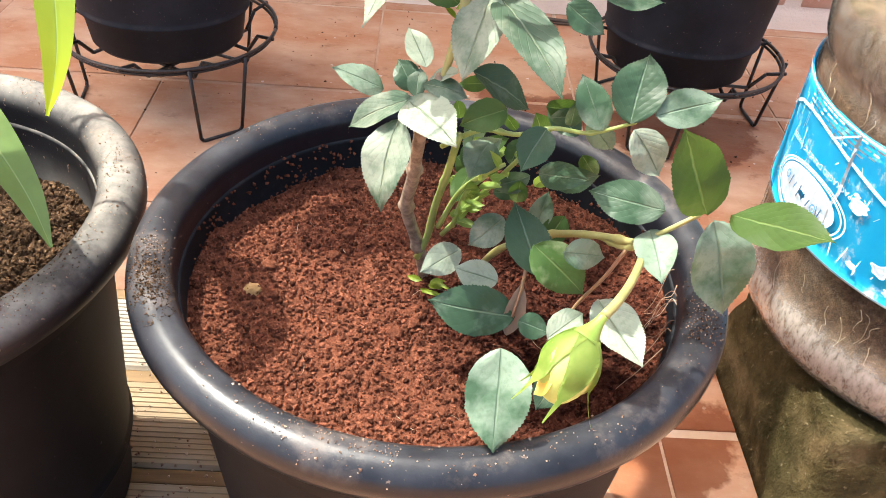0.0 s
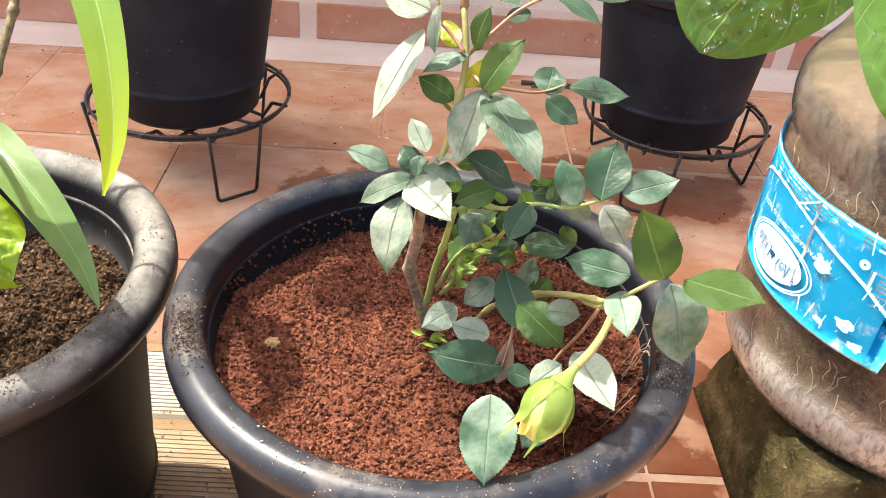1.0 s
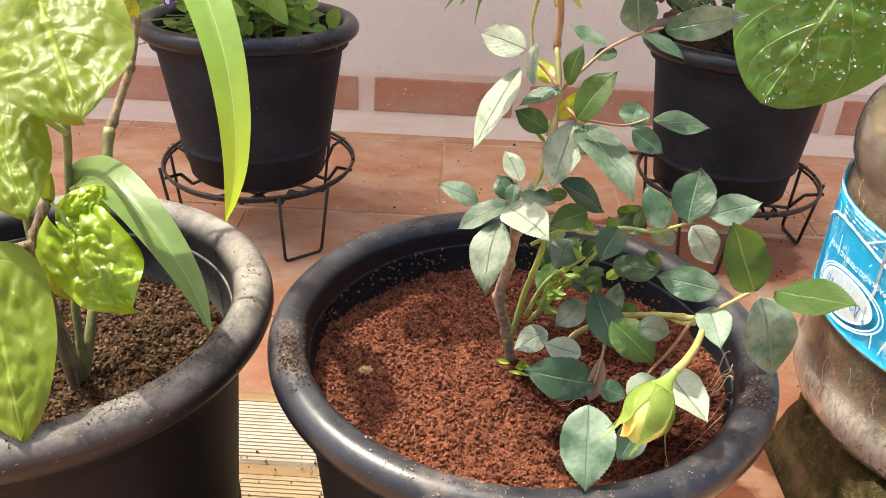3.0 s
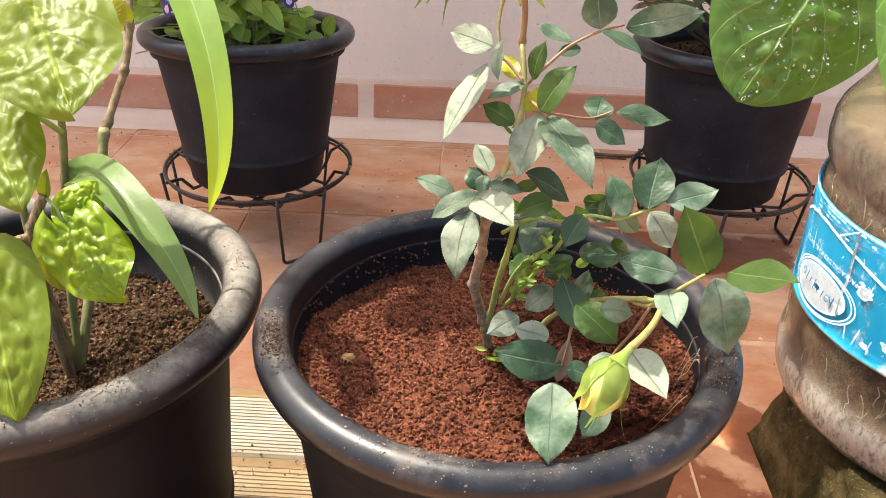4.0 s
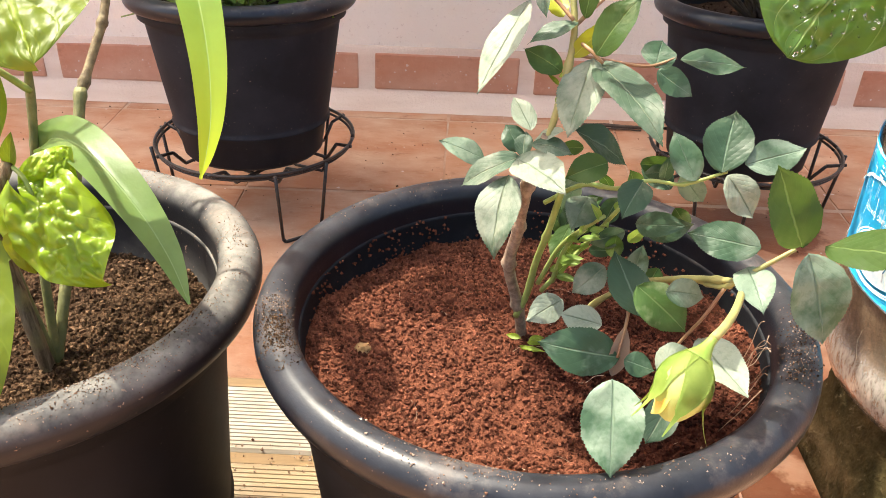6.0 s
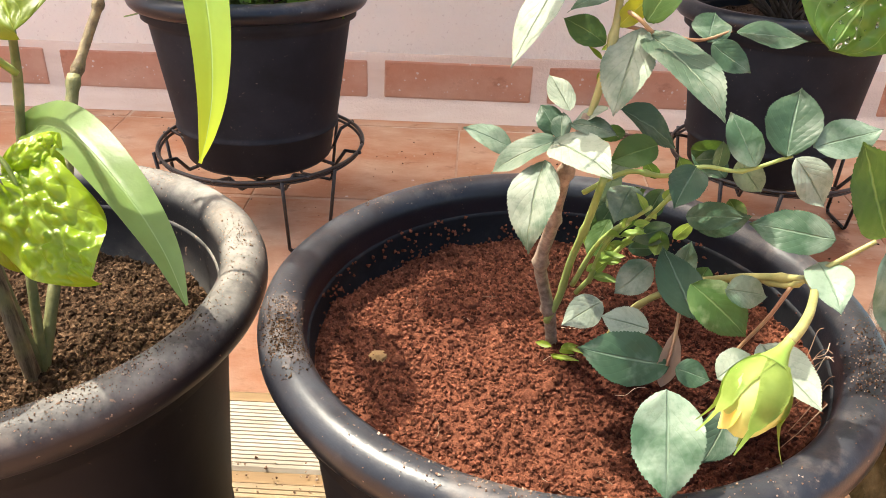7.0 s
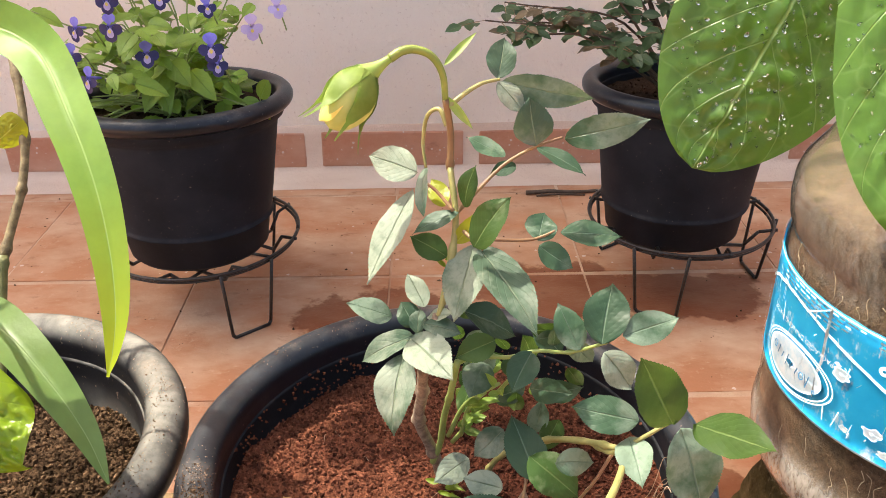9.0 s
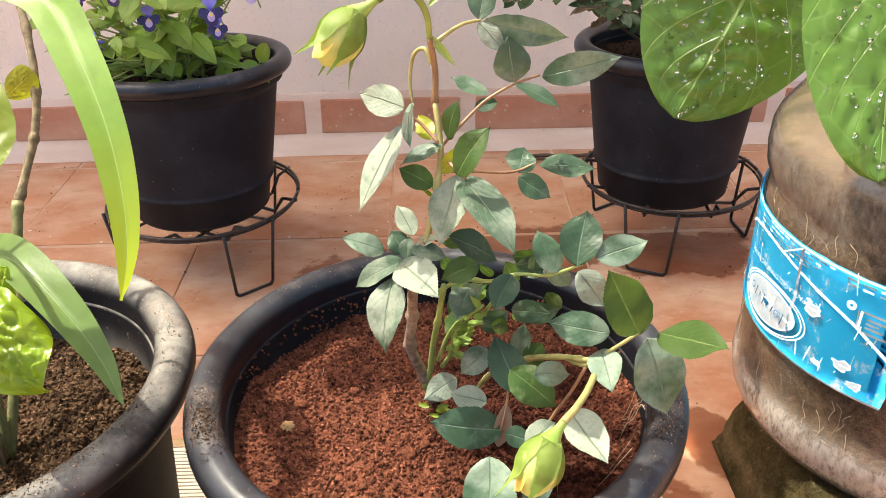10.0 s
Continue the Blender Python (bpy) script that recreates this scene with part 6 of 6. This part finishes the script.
for k in range(84):
    a, r = rnd(0, 6.283), 0.10 * math.sqrt(random.random())
    top = root + Vector((r * 1.25 * math.cos(a) - 0.012, r * 1.1 * math.sin(a) - 0.012, rnd(0.045, 0.175) - r * 0.5))
    mid = root.lerp(top, 0.5) + Vector((rnd(-0.01, 0.01), rnd(-0.01, 0.01), 0.012))
    foot = root + Vector((rnd(-0.03, 0.03), rnd(-0.03, 0.03), 0))
    part("stalk", tube([foot, mid, top], 0.0013, 0.0008, n=5, steps=4), M_STEM_GREEN, wishbone)
    for j in range(4):
        q = mid.lerp(top, 0.3 + 0.23 * j) + Vector((rnd(-0.004, 0.004), rnd(-0.004, 0.004), 0))
        b = rnd(0, 6.283)
        L = rnd(0.014, 0.034)
        tip = q + Vector((math.cos(b) * L, math.sin(b) * L, rnd(-0.012, 0.008)))
        if min(q.z, tip.z) < 0.290 and max(math.hypot(tip.x + 0.272, tip.y - 0.876), math.hypot(q.x + 0.272, q.y - 0.876)) > 0.094:
            continue
        add_leaf(wishbone, q, tip, L * rnd(0.6, 0.8), M_FLOWER_LEAF, rnd(-15, 15), (0, -0.35, 0.9), **OV)
for b, t, w in (((-0.262, 0.812, 0.304), (-0.280, 0.778, 0.276), 0.027), ((-0.268, 0.814, 0.300), (-0.258, 0.782, 0.272), 0.025), ((-0.236, 0.812, 0.302), (-0.212, 0.792, 0.280), 0.022), ((-0.254, 0.810, 0.312), (-0.234, 0.786, 0.298), 0.024), ((-0.345, 0.850, 0.300), (-0.392, 0.830, 0.272), 0.026), ((-0.350, 0.840, 0.306), (-0.380, 0.800, 0.284), 0.026)):
    add_leaf(wishbone, b, t, w, M_FLOWER_LEAF, 0, (0, -0.8, 0.55), **OV)


def wishbone_flower(at, size, turn, main, lip):
    """A small tube flower with an upper hood, two side lobes and a dark lower lip."""
    fl = part("flower", lathe([(0.0010, 0), (0.0018, size * 0.35), (0.0030, size * 0.7), (0.0036, size * 0.75)], 8), main, wishbone)
    fl.matrix_basis = Matrix.Translation(at) @ pose(0, 0, 0, rnd(60, 82), 0, turn + rnd(-12, 12))
    for k, (ang, mat, L, w) in enumerate(((90, main, 0.55, 0.62), (-22, lip, 0.52, 0.50), (202, lip, 0.52, 0.50), (-90, lip, 0.66, 0.60), (-90, M_LILAC, 0.46, 0.34))):
        pet = part("petal", leaf_mesh(size * L, size * w, mat, fold=0.1, droop=0.25, widest=0.6, blunt=0.5, nu=6, nv=8), mat, fl)
        a = radians(ang)
        pet.matrix_basis = Matrix.Translation((0.0012 * math.cos(a), 0.0012 * math.sin(a), size * 0.72 + (0.0012 if k == 4 else 0))) @ Matrix.Rotation(a - math.pi / 2, 4, 'Z') @ pose(0, 0, 0, 12, 0, 0)
    part("stalk", tube([Vector(at), Vector(at) + Vector((0.002, 0.012, -0.004)), Vector(at) + Vector((0.004, 0.028, -0.026))], 0.0007, 0.0008, n=4, steps=3), M_STEM_GREEN, wishbone)
    eye = part("petal", leaf_mesh(size * 0.2, size * 0.16, M_PETAL, fold=0, droop=0, nu=4, nv=4, blunt=0.5), M_PETAL, fl, "yellow throat mark")
    eye.matrix_basis = pose(-0.0, -size * 0.12, size * 0.72 + 0.0028, 0, 0, 180)
    return fl


for x, z, y, s, turn, pale in ((-0.297, 0.352, 0.800, 0.021, -12, 0), (-0.268, 0.324, 0.788, 0.020, 10, 0), (-0.318, 0.304, 0.786, 0.020, -20, 0), (-0.206, 0.330, 0.792, 0.022, 8, 0), (-0.203, 0.312, 0.794, 0.018, 0, 0),
                               (-0.168, 0.350, 0.800, 0.019, 10, 1), (-0.143, 0.362, 0.806, 0.016, 25, 1), (-0.252, 0.376, 0.802, 0.018, 5, 0), (-0.300, 0.376, 0.802, 0.019, 0, 0), (-0.328, 0.350, 0.800, 0.018, -18, 0),
                               (-0.372, 0.340, 0.810, 0.020, -25, 0), (-0.356, 0.322, 0.800, 0.017, -10, 0), (-0.340, 0.326, 0.792, 0.018, 0, 0), (-0.212, 0.364, 0.81, 0.016, 12, 0)):
    wishbone_flower(Vector((x, y, z)), s, turn, M_LILAC if pale else M_VIOLET, M_LILAC if pale else M_INDIGO)

seedling = thing("seedling", "small round-leaved seedling at the edge of the pot", "seedling")
part("stem", tube([(-0.176, 0.842, 0.238), (-0.175, 0.836, 0.252), (-0.174, 0.833, 0.266)], 0.0010, 0.0008, n=5), M_STEM_GREEN, seedling)
for b, t, w in (((-0.174, 0.833, 0.264), (-0.164, 0.826, 0.285), 0.018), ((-0.175, 0.834, 0.258), (-0.190, 0.828, 0.266), 0.011), ((-0.176, 0.838, 0.246), (-0.166, 0.832, 0.242), 0.005), ((-0.176, 0.838, 0.247), (-0.192, 0.832, 0.252), 0.004)):
    add_leaf(seedling, b, t, w, M_FLOWER_LEAF, 0, (0, -0.8, 0.6), widest=0.5, blunt=0.5, fold=0.1, nv=10)

# ---- small-leaved shrub in the other far pot ----
shrub = thing("miniature_shrub", "twiggy shrub with many small dark green leaves", "shrub")
SM = dict(serrate=0.08, widest=0.45, blunt=0.8, nv=8, nu=4, droop=0.12, fold=0.25)
base = Vector((0.299, 0.897, 0.232))


def spray(q, d, n, L, mat):
    """A small compound leaf: a stalk with paired leaflets and one at the end."""
    d = Vector(d).normalized()
    s = d.cross(Vector((0, 0, 1)))
    s = s.normalized() if s.length > 0.1 else Vector((1, 0, 0))
    end = q + d * L * 1.6
    part("leaf_stalk", tube([q, q.lerp(end, 0.5) + Vector((0, 0, 0.001)), end], 0.0005, 0.0004, n=4, steps=2), M_STEM_RED, shrub)
    add_leaf(shrub, end, end + d * L + Vector((0, 0, rnd(-0.4, 0.1) * L)), L * 0.6, mat, rnd(-20, 20), (0, -0.5, 0.8), **SM)
    for k in range(n):
        p = q.lerp(end, 0.45 + 0.5 * k / max(1, n))
        for side in (1, -1):
            tip = p + (s * side * 0.85 + d * 0.45).normalized() * L * rnd(0.8, 1.0) + Vector((0, 0, rnd(-0.4, 0.2) * L))
            add_leaf(shrub, p, tip, L * 0.55, mat, rnd(-20, 20), (0, -0.5, 0.8), **SM)


for k in range(27):
    a = rnd(0, 6.283)
    far = Vector((math.cos(a) * rnd(0.06, 0.20) - 0.03, math.sin(a) * rnd(0.03, 0.11) - 0.015, rnd(0.07, 0.21)))
    if k < 5:
        far = Vector(((-0.235, -0.06, 0.110), (-0.195, -0.07, 0.098), (-0.165, -0.05, 0.120), (-0.125, -0.075, 0.085), (-0.06, -0.085, 0.10))[k])
    mid = far * 0.55 + Vector((rnd(-0.012, 0.012), rnd(-0.012, 0.012), 0.028))
    pts = [base + Vector((rnd(-0.012, 0.012), rnd(-0.012, 0.012), 0)), base + mid, base + far]
    part("twig", tube(pts, 0.0021, 0.0008, n=5, steps=5), M_TWIG, shrub)
    line = smooth_path(pts, 6)
    for j in range(4, len(line)):
        if random.random() < 0.95:
            q = line[j]
            b = rnd(0, 6.283)
            spray(q, (math.cos(b), math.sin(b) - 0.25, rnd(-0.35, 0.4)), random.choice((1, 2, 2)), rnd(0.013, 0.020), M_SHRUB if random.random() < 0.85 else M_SHRUB_RED)
weed = thing("seedling", "tiny seedlings sprouting at the edge of the pot", "seedling")
for k in range(6):
    q = Vector((0.232 + rnd(-0.01, 0.014), 0.850 + rnd(-0.008, 0.008), 0.238))
    for j in range(3):
        add_leaf(weed, q, q + Vector((rnd(-0.010, 0.010), rnd(-0.01, 0.004), rnd(0.003, 0.016))), rnd(0.005, 0.008), M_FLOWER_LEAF, 0, (0, -0.8, 0.6), widest=0.55, blunt=0.6, nv=8, nu=4)

# ---- twig on the floor ----
bm = tube([(0.150, 1.145, 0.004), (0.185, 1.148, 0.0045), (0.225, 1.145, 0.004), (0.262, 1.149, 0.004)], 0.0034, 0.0026, n=7, rough=0.25)
tube([(0.165, 1.137, 0.0025), (0.205, 1.140, 0.0028), (0.240, 1.137, 0.0022)], 0.0018, 0.0012, n=6, bm=bm)
tagged(part("dry_twig", bm, M_TWIG), "dry brown twig lying on the tiles by the wall", "twig")

# ---- floor grit ----
places = []
for i in range(420):
    x, y = rnd(-0.75, 0.75), rnd(0.5, 1.16)
    s = rnd(0.0006, 0.0016) * (1.9 if random.random() < 0.05 else 1)
    places.append((Vector((x, y, s * 0.3)), s))
tagged(part("grit", crumb_mesh(places, M_SOIL), M_SOIL), "dark soil grit scattered over the tiles", "grit", kind="stuff")
places = []
for i in range(500):
    x, y = rnd(-0.26, -0.05), rnd(0.24, 0.44)
    s = rnd(0.0005, 0.0016)
    places.append((Vector((x, y, 0.0203 + s * 0.3)), s))
tagged(part("grit", crumb_mesh(places, M_DUST), M_DUST), "pale soil grit scattered over the wooden boards", "grit", kind="stuff")

# ---- tiles and skirting bricks ----
def slab_mesh(w, d, h, mat, seed):
    random.seed(seed)
    bm = bmesh.new()
    box(bm, -w / 2, w / 2, -d / 2, d / 2, -h, 0, 0.0010, 0.0005)
    return mesh_of(bm, mat, False)


TILE = 0.25
tile_meshes = [slab_mesh(TILE - 0.0024, TILE - 0.0085, 0.006, M_TILE, 40 + i) for i in range(4)]
edge_mesh = slab_mesh(TILE - 0.005, 0.030, 0.006, M_TILE, 60)
for i in range(-6, 7):
    for j in range(-4, 2):
        t = part("tile", tile_meshes[(i * 3 + j * 5) % 4], M_TILE, floor)
        t.matrix_basis = pose(-0.05 + TILE * (i + 0.5), 0.655 + TILE * (j + 0.5), rnd(-0.0006, 0.0006))
    t = part("tile", edge_mesh, M_TILE, floor)
    t.matrix_basis = pose(-0.05 + TILE * (i + 0.5), 1.155 + 0.017, 0)

brick_meshes = []
for i in range(3):
    random.seed(80 + i)
    bm = bmesh.new()
    box(bm, -0.112, 0.112, -0.006, 0.006, -0.0295, 0.0295, 0.0035, 0.0010)
    brick_meshes.append(mesh_of(bm, M_BRICK, False))
for i in range(-6, 7):
    b = part("brick", brick_meshes[i % 3], M_BRICK, wall)
    b.matrix_basis = pose(-0.056 + 0.2475 * i, WALL_Y + 0.0018, 0.0545, 0, rnd(-0.3, 0.3), 0)
